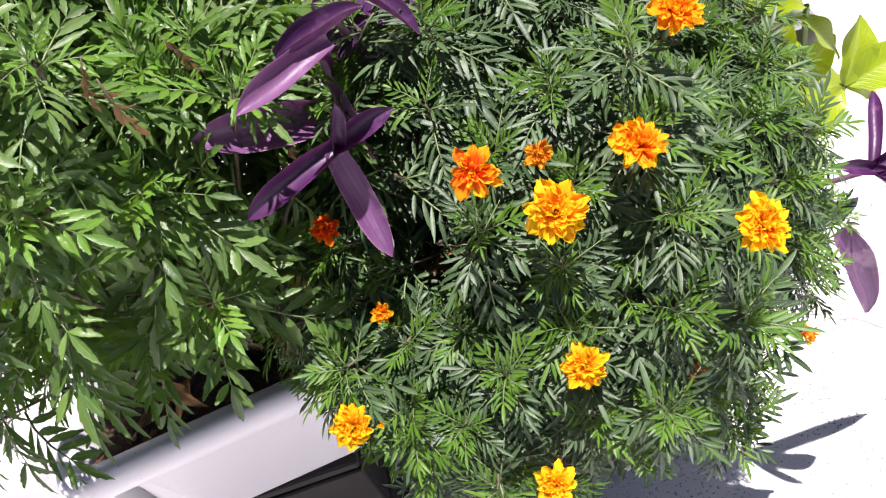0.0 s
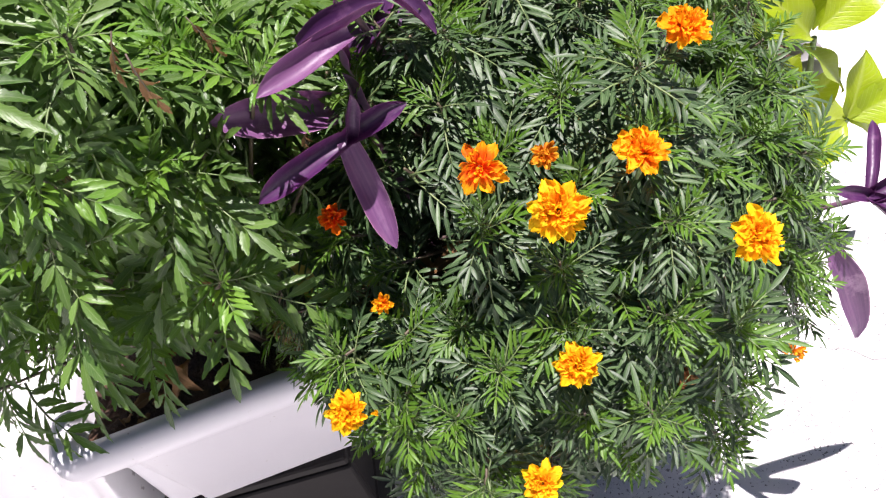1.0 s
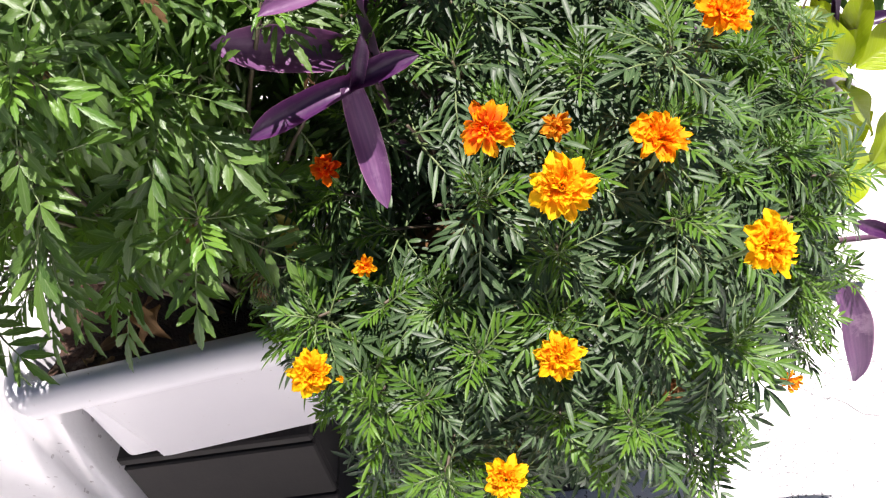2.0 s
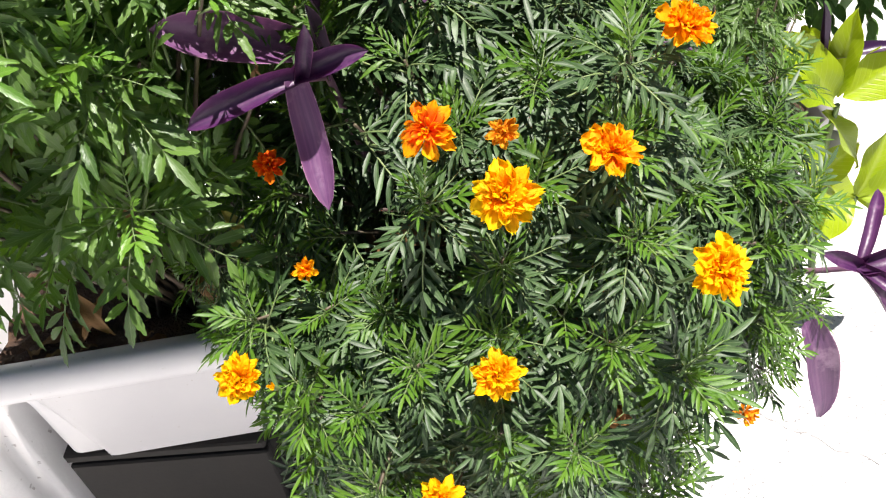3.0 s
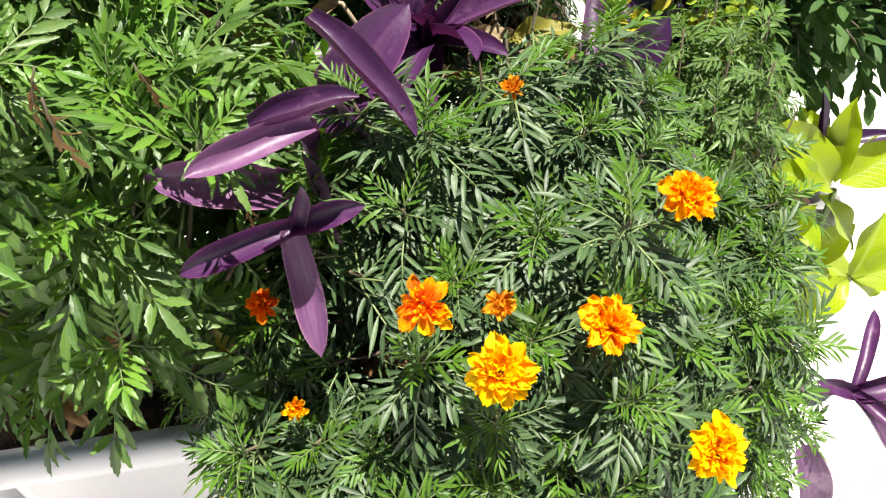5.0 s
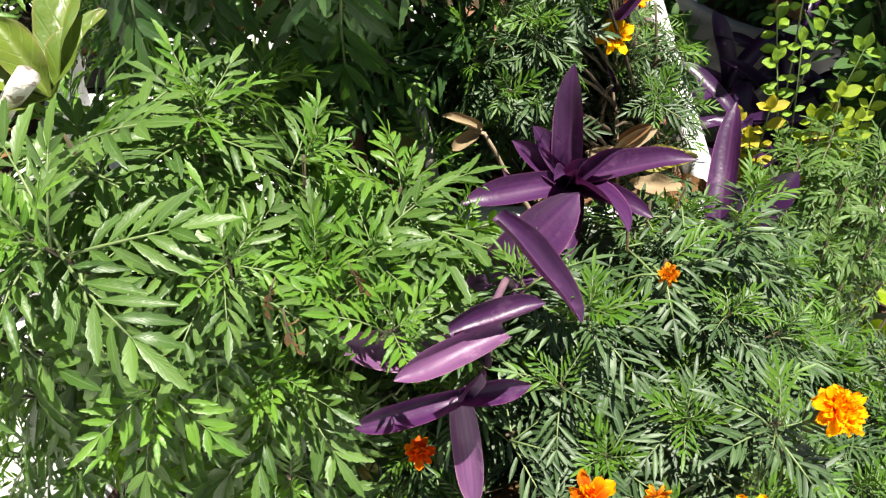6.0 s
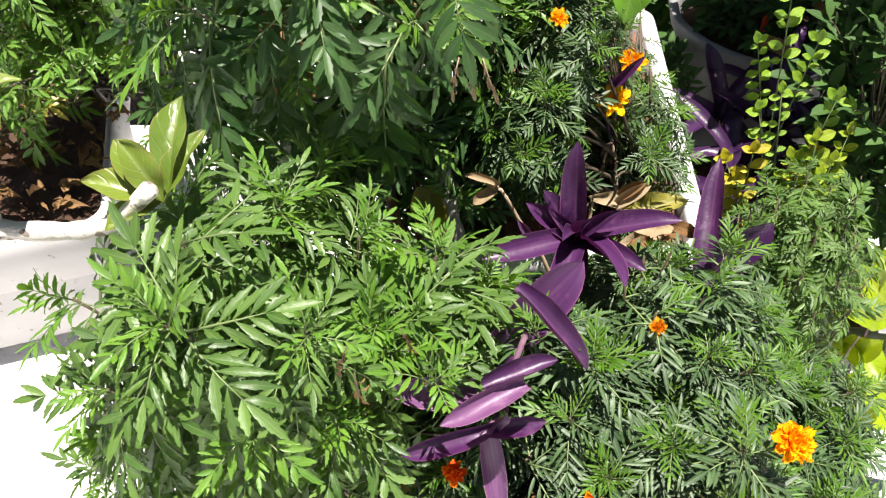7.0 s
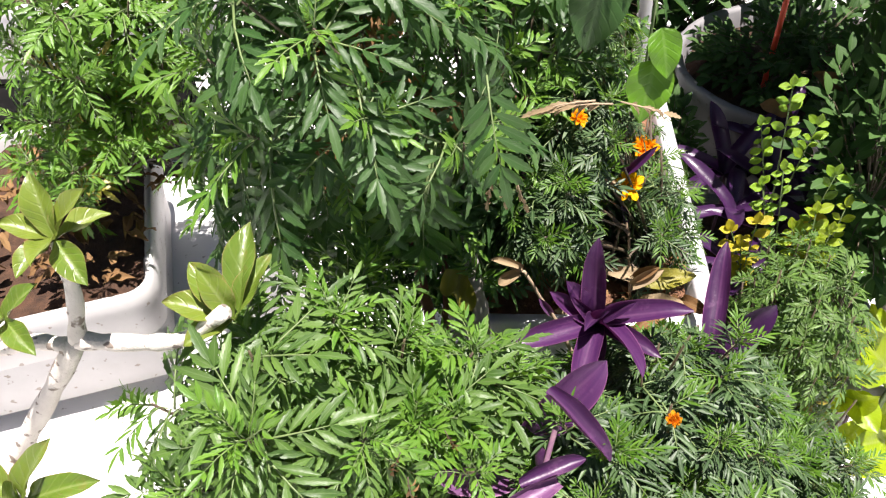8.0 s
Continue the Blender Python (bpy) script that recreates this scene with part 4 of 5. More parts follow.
def dry_stalks():
    stalk = thing("dry_stalk", (0.02, 0.86, 0.76), "bent dry buff stalks with shrivelled leaves", "dry stalk")
    for pts, r in ((((0.02, 0.84, 0.77), (0.000, 0.845, 0.830), (-0.028, 0.850, 0.885), (-0.060, 0.850, 0.950), (-0.078, 0.850, 0.960)), 0.0030), (((0.068, 0.97, 0.77), (0.078, 0.985, 0.83), (0.088, 1.0, 0.88), (0.095, 1.0, 0.925)), 0.0026),
                   (((0.115, 0.97, 0.77), (0.108, 0.99, 0.87), (0.095, 1.0, 0.925), (0.088, 0.995, 0.95), (0.084, 1.0, 0.97), (0.082, 1.01, 0.99)), 0.0024)):
        s = Shape()
        fine = []
        for i in range(len(pts) - 1):
            fine += [Vector(pts[i]).lerp(Vector(pts[i + 1]), k / 3) + Vector((0.0012 * math.sin(5 * i + 2 * k), 0, 0.001 * math.cos(4 * i + 3 * k))) for k in range(3)]
        fine.append(Vector(pts[-1]))
        tube(s, fine, [r * (1.15 - 0.4 * i / len(fine)) for i in range(len(fine))], 7)
        part("stalk", s.mesh("stalk", [BUFF]), stalk)
    for b, t, up, w, fold, mat in (((-0.062, 0.850, 0.955), (-0.106, 0.850, 0.974), (0, -0.4, 1), 0.016, 1.3, BUFF_LEAF), ((-0.066, 0.850, 0.950), (-0.095, 0.840, 0.935), (0, -0.6, 0.8), 0.020, 0.9, BUFF_LEAF), ((0.091, 0.850, 0.925), (0.130, 0.850, 0.957), (0.2, -0.5, 0.8), 0.024, 1.2, BUFF_LEAF),
                                   ((0.095, 0.858, 0.930), (0.124, 0.850, 0.962), (-0.3, -0.6, 0.7), 0.020, 1.0, DRY), ((-0.020, 0.846, 0.870), (-0.038, 0.842, 0.905), (0.3, -0.8, 0.4), 0.014, 1.0, PURPLE_PALE), ((0.095, 0.995, 0.915), (0.086, 0.99, 0.955), (0.5, -0.8, 0.2), 0.014, 1.2, PURPLE_SHADED),
                                   ((0.082, 1.010, 0.990), (0.130, 1.007, 1.050), (0.1, -0.7, 0.7), 0.017, 1.1, PURPLE), ((0.083, 1.005, 0.985), (0.050, 0.995, 0.990), (0.0, -0.6, 0.8), 0.015, 1.0, BUFF_LEAF)):
        part("dry_leaf", channel_leaf(b, t, up, w, fold, 0.06, mat), stalk)


BUFF_LEAF = leaf_material("buff_leaf", (0.20, 0.14, 0.075), (0.34, 0.26, 0.16), (0.3, 0.2, 0.1), rough=0.8, translucent=0.15, rib=(0.3, 0.22, 0.13), blotch=(0.12, 0.06, 0.03), spec=0.2)
STALK_BROWN = plain_material("brown_stem", (0.13, 0.050, 0.030), (0.24, 0.10, 0.06), 60.0, 0.75)
STALK_GREY = plain_material("grey_woody_stem", (0.30, 0.27, 0.25), (0.50, 0.46, 0.43), 45.0, 0.85)
BUFF = plain_material("dry_buff_stalk", (0.258, 0.182, 0.114), (0.380, 0.289, 0.198), 50.0, 0.8)
dry_stalks()
for _label, _pts, _r, _m in (("thick brown stem", ((-0.205, 0.865, 0.76), (-0.198, 0.850, 0.83), (-0.203, 0.855, 0.92), (-0.23, 0.90, 1.02)), 0.0085, STALK_BROWN), ("pale grey woody stem", ((-0.118, 0.875, 0.76), (-0.121, 0.862, 0.83), (-0.127, 0.868, 0.90), (-0.15, 0.92, 1.00)), 0.0125, STALK_GREY),
                             ("thin brown stem", ((-0.180, 0.885, 0.76), (-0.176, 0.868, 0.84), (-0.172, 0.875, 0.92), (-0.18, 0.93, 1.0)), 0.0055, STALK_BROWN)):
    _s, _fine = Shape(), []
    for _i in range(3):
        _fine += [Vector(_pts[_i]).lerp(Vector(_pts[_i + 1]), _k / 4) + Vector((0.0014 * math.sin(5 * _i + 2 * _k), 0.001 * math.cos(3 * _k + _i), 0)) for _k in range(4)]
    _fine.append(Vector(_pts[3]))
    tube(_s, _fine, [_r * (1.12 - 0.35 * _i / 12 + 0.07 * math.sin(2.3 * _i)) for _i in range(13)], 10)
    part("stem", _s.mesh("stem", [_m]), rear_bush, _label)
for _b, _t, _w in (((-0.150, 0.855, 0.93), (-0.135, 0.835, 0.885), 0.030), ((-0.160, 0.85, 0.955), (-0.170, 0.835, 0.915), 0.024), ((-0.148, 0.86, 0.945), (-0.155, 0.84, 0.905), 0.026)):
    part("leaf", channel_leaf(_b, _t, (0.1, -0.8, 0.5), _w, 0.25, 0.10, YELLOWED), rear_bush, "yellow-green leaf at the foot of the stems")
_rng = random.Random(31)
# These plants have the deep shade put into their leaf colour.
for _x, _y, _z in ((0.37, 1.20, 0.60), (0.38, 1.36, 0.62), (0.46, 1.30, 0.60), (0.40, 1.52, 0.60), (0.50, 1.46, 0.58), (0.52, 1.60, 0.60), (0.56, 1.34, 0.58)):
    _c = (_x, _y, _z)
    purple_plant("purple plant behind the trough, deep shade put into its leaf colour", (max(_x, 0.36), _y, 0.40), [(_x + 0.01, _y + 0.01, 0.50), _c],
                 [(_c, (_x + 0.15 * math.cos(a), _y + 0.15 * math.sin(a), _z + _rng.uniform(-0.02, 0.11)), (0, 0, 1), 0.042, 0.6, 0.08) for a in [k * 1.05 + _x * 20 for k in range(6)]], PURPLE_SHADED)


# ---- broad leaves ----
def broad_leaf(length, width, fold, droop, mat, wave=0.04, belly=0.5, seed=0):
    """A broad leaf along y with a midrib, waved edges and an arched tip."""
    rng = random.Random(seed)
    s, v, uv, f, nx, ny = Shape(), [], [], [], 6, 12
    ph = rng.uniform(0, 6.28)
    for j in range(ny + 1):
        q = j / ny
        w = max(width * 0.5 * (math.sin(math.pi * q ** (math.log(0.5) / math.log(belly))) ** 0.75 if 0 < q < 1 else 0.02), width * 0.015)
        for i in range(nx + 1):
            u = 2 * i / nx - 1
            z = abs(u) * fold * w - droop * length * q * q + wave * length * abs(u) * math.sin(11 * q + ph + 2 * u)
            v.append((u * w, length * q, z))
            uv.append((i / nx, q))
        if j:
            b = j * (nx + 1)
            f += [(b - nx - 1 + i, b - nx + i, b + i + 1, b + i) for i in range(nx)]
    s.add(v, f, uv)
    return s


def set_leaf(plant, base, tip, up, width, fold, droop, mat, seed, belly=0.5, label=""):
    base, tip = Vector(base), Vector(tip)
    s = broad_leaf((tip - base).length * (1 + 0.3 * droop), width, fold, droop, mat, seed=seed, belly=belly)
    return part("leaf", s.mesh("leaf", [mat]), plant, label, frame_of(base, tip - base + Vector((0, 0, droop * 0.06)), up))


def lime_plant():
    plant = thing("lime_shrub", (0.74, 1.10, 0.0), "shrub with broad glossy yellow-green leaves in sunlight", "plant")
    J, K, Q = (0.633, 1.02, 0.508), (0.697, 0.995, 0.332), (0.564, 1.045, 0.439)
    s = Shape()
    tube(s, bend((0.74, 1.10, 0.0), (0.66, 1.08, 0.25), J, 8), [0.008 - 0.0004 * i for i in range(9)], 8)
    tube(s, bend((0.71, 1.08, 0.16), (0.70, 1.02, 0.24), K, 5), [0.005] * 6, 6)
    tube(s, bend((0.69, 1.07, 0.24), (0.60, 1.06, 0.34), Q, 5), [0.005] * 6, 6)
    part("stem", s.mesh("stem", [STALK]), plant)
    for i, (b, t, up, w) in enumerate((
            ((0.628, 1.02, 0.508), (0.539, 1.007, 0.636), (0.35, -0.75, 0.55), 0.075),
            ((0.634, 1.026, 0.518), (0.619, 1.033, 0.644), (-0.7, -0.6, 0.3), 0.050),
            ((0.639, 1.02, 0.52), (0.752, 1.02, 0.589), (-0.1, -0.7, 0.7), 0.078),
            ((0.613, 1.02, 0.499), (0.692, 0.995, 0.407), (0.6, -0.5, 0.6), 0.053),
            ((0.697, 0.995, 0.336), (0.748, 1.02, 0.428), (0.3, -0.7, 0.6), 0.075),
            ((0.702, 0.995, 0.332), (0.815, 0.97, 0.376), TO_EYE, 0.075),
            ((0.697, 0.995, 0.332), (0.608, 0.957, 0.275), TO_EYE, 0.065),
            ((0.57, 1.045, 0.439), (0.595, 0.957, 0.439), TO_EYE, 0.063),
            ((0.557, 1.045, 0.439), (0.495, 1.02, 0.526), TO_EYE, 0.058),
            ((0.557, 1.045, 0.439), (0.52, 0.995, 0.439), TO_EYE, 0.058),
            ((0.633, 1.045, 0.501), (0.608, 1.12, 0.589), TO_EYE, 0.063),
            ((0.645, 1.058, 0.313), (0.57, 0.982, 0.3), TO_EYE, 0.063),
            ((0.658, 1.07, 0.313), (0.758, 1.07, 0.238), TO_EYE, 0.069),
            ((0.645, 1.07, 0.313), (0.683, 1.02, 0.401), TO_EYE, 0.063),
            ((0.697, 1.007, 0.332), (0.783, 1.02, 0.275), TO_EYE, 0.063),
            ((0.60, 1.01, 0.53), (0.515, 0.965, 0.590), TO_EYE, 0.055), ((0.58, 1.04, 0.42), (0.560, 0.955, 0.500), (-0.3, -0.7, 0.6), 0.055), ((0.66, 1.0, 0.34), (0.585, 0.945, 0.385), TO_EYE, 0.060))):
        set_leaf(plant, b, t, up, w, 0.35, 0.22, LIME, 50 + i, 0.50)


lime_plant()


def round_pot(name, label, place, top_r, foot_r, height, mat, soil=True, wall=0.012):
    pot = thing(name, place, label, "pot")
    x, y, z = place
    prof = [(foot_r, 0.0), (top_r * 0.96, height - 0.05), (top_r, height - 0.045), (top_r * 1.03, height - 0.006), (top_r * 1.02, height), (top_r * 0.97, height), (top_r * 0.95, height - 0.01), (top_r * 0.90, height - 0.06), (foot_r * 0.9, 0.02)]
    s, n = Shape(), 40
    v = [(x + r * math.cos(2 * math.pi * k / n), y + r * math.sin(2 * math.pi * k / n), z + h) for r, h in prof for k in range(n)]
    f = [(i * n + k, i * n + (k + 1) % n, (i + 1) * n + (k + 1) % n, (i + 1) * n + k) for i in range(len(prof) - 1) for k in range(n)]
    f += [tuple(range(n))[::-1], tuple((len(prof) - 1) * n + k for k in range(n))]
    s.add(v, f)
    part("body", s.mesh("body", [mat]), pot)
    s = Shape()
    rings = [0.0, 0.25, 0.5, 0.75, 0.93]
    v = [(x + top_r * q * math.cos(2 * math.pi * k / n), y + top_r * q * math.sin(2 * math.pi * k / n), z + height - 0.05 + 0.012 * noise.noise(Vector((q * 7, k * 0.7, x)))) for q in rings[1:] for k in range(n)]
    v.append((x, y, z + height - 0.045))
    f = [(i * n + k, i * n + (k + 1) % n, (i + 1) * n + (k + 1) % n, (i + 1) * n + k) for i in range(len(rings) - 2) for k in range(n)]
    f += [(len(v) - 1, k, (k + 1) % n) for k in range(n)]
    s.add(v, f)
    part("soil", s.mesh("soil", [SOIL]), pot, "dark soil")
    return pot


def succulent_shrub():
    """A pale smooth-barked shrub that forks, with rosettes of thick leaves at its ends."""
    plant = thing("branching_shrub", (-1.05, 0.43, 0.46), "pale-barked forking shrub with thick yellow-green leaves", "plant")
    fork = Vector((-0.494, 0.54, 1.160))
    s = Shape()

    def limb(points, r0, r1):
        pts = [Vector(p) for p in points]
        fine = []
        for i in range(len(pts) - 1):
            a, b, c, d = pts[max(i - 1, 0)], pts[i], pts[i + 1], pts[min(i + 2, len(pts) - 1)]
            for k in range(4):
                q = k / 4
                fine.append(0.5 * (2 * b + (c - a) * q + (2 * a - 5 * b + 4 * c - d) * q * q + (3 * b - a - 3 * c + d) * q ** 3))
        fine.append(pts[-1])
        rr = [0.8 * (r0 + (r1 - r0) * i / (len(fine) - 1)) * (1 + 0.12 * math.sin(i * 2.3)) for i in range(len(fine))]
        tube(s, fine, rr, 10)
    limb([(-1.05, 0.43, 0.44), (-0.86, 0.48, 0.68), (-0.66, 0.53, 0.94), (-0.575, 0.54, 1.05), fork], 0.018, 0.0125)
    limb([fork, (-0.44, 0.54, 1.158), (-0.385, 0.54, 1.165), (-0.335, 0.54, 1.205)], 0.0115, 0.009)
    limb([fork, (-0.480, 0.55, 1.215), (-0.478, 0.56, 1.27)], 0.011, 0.008)
    limb([fork + Vector((-0.01, 0, -0.01)), (-0.55, 0.55, 1.145), (-0.62, 0.56, 1.12), (-0.70, 0.57, 1.16)], 0.011, 0.008)
    limb([(-0.66, 0.53, 0.94), (-0.60, 0.47, 1.01), (-0.52, 0.40, 1.09), (-0.478, 0.376, 1.148)], 0.012, 0.008)
    part("trunk", s.mesh("trunk", [BARK]), plant, "smooth pale grey-white bark")
    def rosette(c, leaves, first):
        for i, (tip, w) in enumerate(leaves):
            out = Vector(tip) - Vector(c)
            end = Vector(c).lerp(Vector(tip), 0.74)
            set_leaf(plant, c, end, Vector((0, -0.3, 1)) - out.normalized() * 0.2, w * 0.78, 0.75, 0.25, OLIVE, first + i, 0.58)
    rosette((-0.335, 0.552, 1.180), (((-0.323, 0.633, 1.264), 0.040), ((-0.392, 0.592, 1.232), 0.040), ((-0.412, 0.545, 1.212), 0.040), ((-0.385, 0.515, 1.168), 0.032), ((-0.296, 0.605, 1.235), 0.032), ((-0.365, 0.560, 1.250), 0.034)), 80)
    rosette((-0.478, 0.56, 1.275), (((-0.495, 0.585, 1.345), 0.034), ((-0.432, 0.57, 1.335), 0.03), ((-0.53, 0.55, 1.3), 0.032), ((-0.44, 0.52, 1.24), 0.034), ((-0.5, 0.51, 1.26), 0.032), ((-0.47, 0.5, 1.29), 0.028), ((-0.43, 0.6, 1.27), 0.03)), 88)
    rosette((-0.545, 0.53, 1.2), (((-0.5, 0.49, 1.18), 0.03), ((-0.5, 0.55, 1.235), 0.028), ((-0.57, 0.49, 1.17), 0.03), ((-0.59, 0.54, 1.24), 0.03), ((-0.54, 0.48, 1.22), 0.026)), 96)
    rosette((-0.475, 0.375, 1.15), (((-0.386, 0.378, 1.186), 0.03), ((-0.435, 0.395, 1.225), 0.03), ((-0.4, 0.345, 1.14), 0.034), ((-0.5, 0.33, 1.13), 0.03), ((-0.47, 0.35, 1.21), 0.028), ((-0.53, 0.4, 1.19), 0.03)), 104)
    return plant


round_pot("pot", "large white round pot with a pale-barked shrub", (-1.06, 0.42, 0.0), 0.16, 0.14, 0.50, DIRTY_PLASTIC)
succulent_shrub()
round_pot("pot", "large grey round pot standing in the shade", (0.68, 1.98, 0.0), 0.32, 0.25, 0.63, GREY_POT)


def leafy_shrub(name, label, base, centre, radii, size, count, mat, seed, leaf=(0.045, 0.020), nearest=120, low=-0.8):
    """A shrub of many small oval leaves on thin branches."""
    rng = random.Random(seed)
    plant = thing(name, base, label, "plant")
    shapes = []
    for k in range(4):
        s = Shape()
        blade(s, Matrix.Identity(4), leaf[0] * rng.uniform(0.9, 1.1), leaf[1] * rng.uniform(0.85, 1.15), 0.3, rng.uniform(0.05, 0.3), 5, 0.0, 0.48, tipness=1.0)
        shapes.append((s, (mat,)))
    fol = Foliage({"leaf": shapes})
    s = Shape()
    for _ in range(count):
        z = rng.uniform(low, 1)
        az = rng.uniform(0, 6.28)
        q = math.sqrt(1 - z * z) * rng.uniform(0.6, 1.05)
        p = Vector(centre) + Vector((q * math.cos(az) * radii[0], q * math.sin(az) * radii[1], z * radii[2]))
        b = Vector((centre[0], centre[1], centre[2] - radii[2] * 0.3)).lerp(p, rng.uniform(0.0, 0.55))
        way = (p - b).normalized()
        twig = Shape()
        tube(twig, bend(b, (b + p) / 2 + Vector((0, 0, 0.03)), p, 4), [0.0018, 0.0016, 0.0013, 0.001, 0.0007], 5)
        part("branch", twig.mesh("branch", [STALK_DARK]), plant)
        for i in range(10):
            a = i / 9
            az2 = i * 2.4 + rng.uniform(-0.4, 0.4)
            side = way.orthogonal().normalized()
            r = math.cos(az2) * side + math.sin(az2) * way.cross(side)
            d = way * (0.9 - 0.6 * a) + r * (0.4 + 0.6 * a)
            k = size * rng.uniform(0.75, 1.2)
            fol.put("leaf", rng.randrange(4), frame_of(p - way * 0.10 * a * size, d, Vector((0, -0.2, 1)) + r * 0.2) @ Matrix.Diagonal((k, k, k, 1)))
    tube(s, bend(base, ((base[0] + centre[0]) / 2 + 0.02, (base[1] + centre[1]) / 2, base[2] * 0.5 + centre[2] * 0.5), (centre[0], centre[1], centre[2] - radii[2] * 0.3), 6), [0.009, 0.008, 0.007, 0.006, 0.005, 0.004, 0.003], 7)
    part("stem", s.mesh("stem", [STALK_DARK]), plant)
    fol.build(plant, nearest, near_front)
    return plant


leafy_shrub("shrub", "low dark green plant filling a grey pot", (0.66, 1.96, 0.57), (0.66, 1.96, 0.66), (0.27, 0.27, 0.12), 0.8, 150, SHRUB, 41)
leafy_shrub("shrub", "dark green shrub with oval leaves", (0.62, 1.25, 0.0), (0.58, 1.24, 0.82), (0.14, 0.20, 0.26), 0.9, 90, SHRUB, 42)
# Canopy added high up, mostly out of view, to shade the purple plants.
leafy_shrub("shrub", "tall dark green shrub with oval leaves, added overhead to shade the purple plants", (0.74, 1.62, 0.0), (0.66, 1.70, 1.20), (0.27, 0.42, 0.16), 1.15, 200, SHRUB, 43)
grey_pot_shrub = leafy_shrub("shrub", "dense dark green shrub beside the grey trough", (0.86, 1.45, 0.0), (0.74, 1.42, 0.78), (0.20, 0.22, 0.42), 1.2, 170, SHRUB, 47)
# Made wide as a dark backdrop that hides sunlit floor.
leafy_shrub("shrub", "shaded dark shrub at the back", (0.25, 2.35, 0.0), (0.48, 2.50, 0.66), (0.85, 0.30, 0.70), 1.9, 430, SHRUB, 44, nearest=60)
leafy_shrub("shrub", "shaded dark shrub at the far end", (-1.2, 2.35, 0.0), (-0.95, 2.30, 0.75), (0.80, 0.30, 0.60), 1.6, 190, SHRUB, 45, nearest=60)


def sprig(label, root, stem, tips, size, mat, seed, name="sprig"):
    """A thin stem that carries round leaflets in pairs."""
    rng = random.Random(seed)
    plant = thing(name, root, label, "plant")
    s = Shape()
    tube(s, bend(root, stem, tips[0], 8), [0.0026 - 0.0002 * i for i in range(9)], 6)
    base = bend(root, stem, tips[0], 8)[5]
    for t in tips[1:]:
        tube(s, bend(base, (base + Vector(t)) / 2 + Vector((0, 0, 0.01)), t, 4), [0.0016, 0.0014, 0.0012, 0.001, 0.0008], 5)
    part("stem", s.mesh("stem", [STALK]), plant)
    shape = [broad_leaf(1.0, 0.58, 0.2, 0.15, mat, 0.03, 0.54, k).mesh("leaf", [mat]) for k in range(3)]
    for t in tips:
        t = Vector(t)
        way = (t - base).normalized()
        side = way.cross(Vector((0, -0.7, 0.7))).normalized()
        for i in range(5):
            p = t - way * size * 1.15 * i
            for sgn in (-1, 1):
                d = side * sgn * rng.uniform(0.6, 1.2) + way * rng.uniform(0.0, 0.9) + Vector((rng.uniform(-0.2, 0.2), rng.uniform(-0.2, 0.2), rng.uniform(-0.2, 0.2)))
                k = size * rng.uniform(0.55, 1.2)
                part("leaf", shape[rng.randrange(3)], plant, m=frame_of(p + way * size * rng.uniform(-0.3, 0.3), d, Vector(TO_EYE) + Vector((rng.uniform(-0.5, 0.5), 0, rng.uniform(-0.5, 0.5)))) @ Matrix.Diagonal((k, k, k, 1)))
        part("leaf", shape[0], plant, m=frame_of(t, way, TO_EYE) @ Matrix.Diagonal((size, size, size, 1)))


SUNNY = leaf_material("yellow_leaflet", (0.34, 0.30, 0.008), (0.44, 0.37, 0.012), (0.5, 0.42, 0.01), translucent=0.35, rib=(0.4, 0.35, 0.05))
BRIGHT = leaf_material("bright_leaflet", (0.10, 0.22, 0.007), (0.19, 0.32, 0.010), (0.204, 0.354, 0.007), translucent=0.32, rib=(0.204, 0.306, 0.068))
sprig("slender stem with round bright green leaflets", (0.46, 1.30, 0.0), (0.43, 1.26, 0.60), [(0.350, 1.15, 1.055), (0.405, 1.15, 0.985), (0.318, 1.15, 0.985)], 0.024, BRIGHT, 51)
sprig("slender stem with round bright green leaflets", (0.46, 1.18, 0.0), (0.44, 1.16, 0.50), [(0.365, 1.13, 0.91), (0.45, 1.13, 0.90), (0.335, 1.12, 0.885)], 0.024, BRIGHT, 52)
sprig("yellow leaflets on a thin bent stem", (0.40, 1.16, 0.30), (0.36, 1.12, 0.66), [(0.296, 1.10, 0.805), (0.335, 1.10, 0.820), (0.318, 1.10, 0.770)], 0.028, SUNNY, 53)
sprig("yellowing round leaflets on a thin stem", (0.50, 1.20, 0.20), (0.47, 1.18, 0.56), [(0.455, 1.17, 0.77), (0.48, 1.18, 0.74), (0.43, 1.16, 0.73)], 0.028, SUNNY, 54)


sprig("bright yellow-green leaves crowded on a stem in sunlight", (0.50, 1.10, 0.10), (0.47, 1.12, 0.50), [(0.43, 1.11, 0.835), (0.40, 1.11, 0.80), (0.46, 1.10, 0.80), (0.48, 1.12, 0.84), (0.45, 1.08, 0.75)], 0.026, LIME, 55)


HEART = leaf_material("heart_leaf", (0.060, 0.165, 0.006), (0.105, 0.235, 0.009), (0.15, 0.32, 0.007), translucent=0.3, rib=(0.16, 0.28, 0.06), veins=40.0)


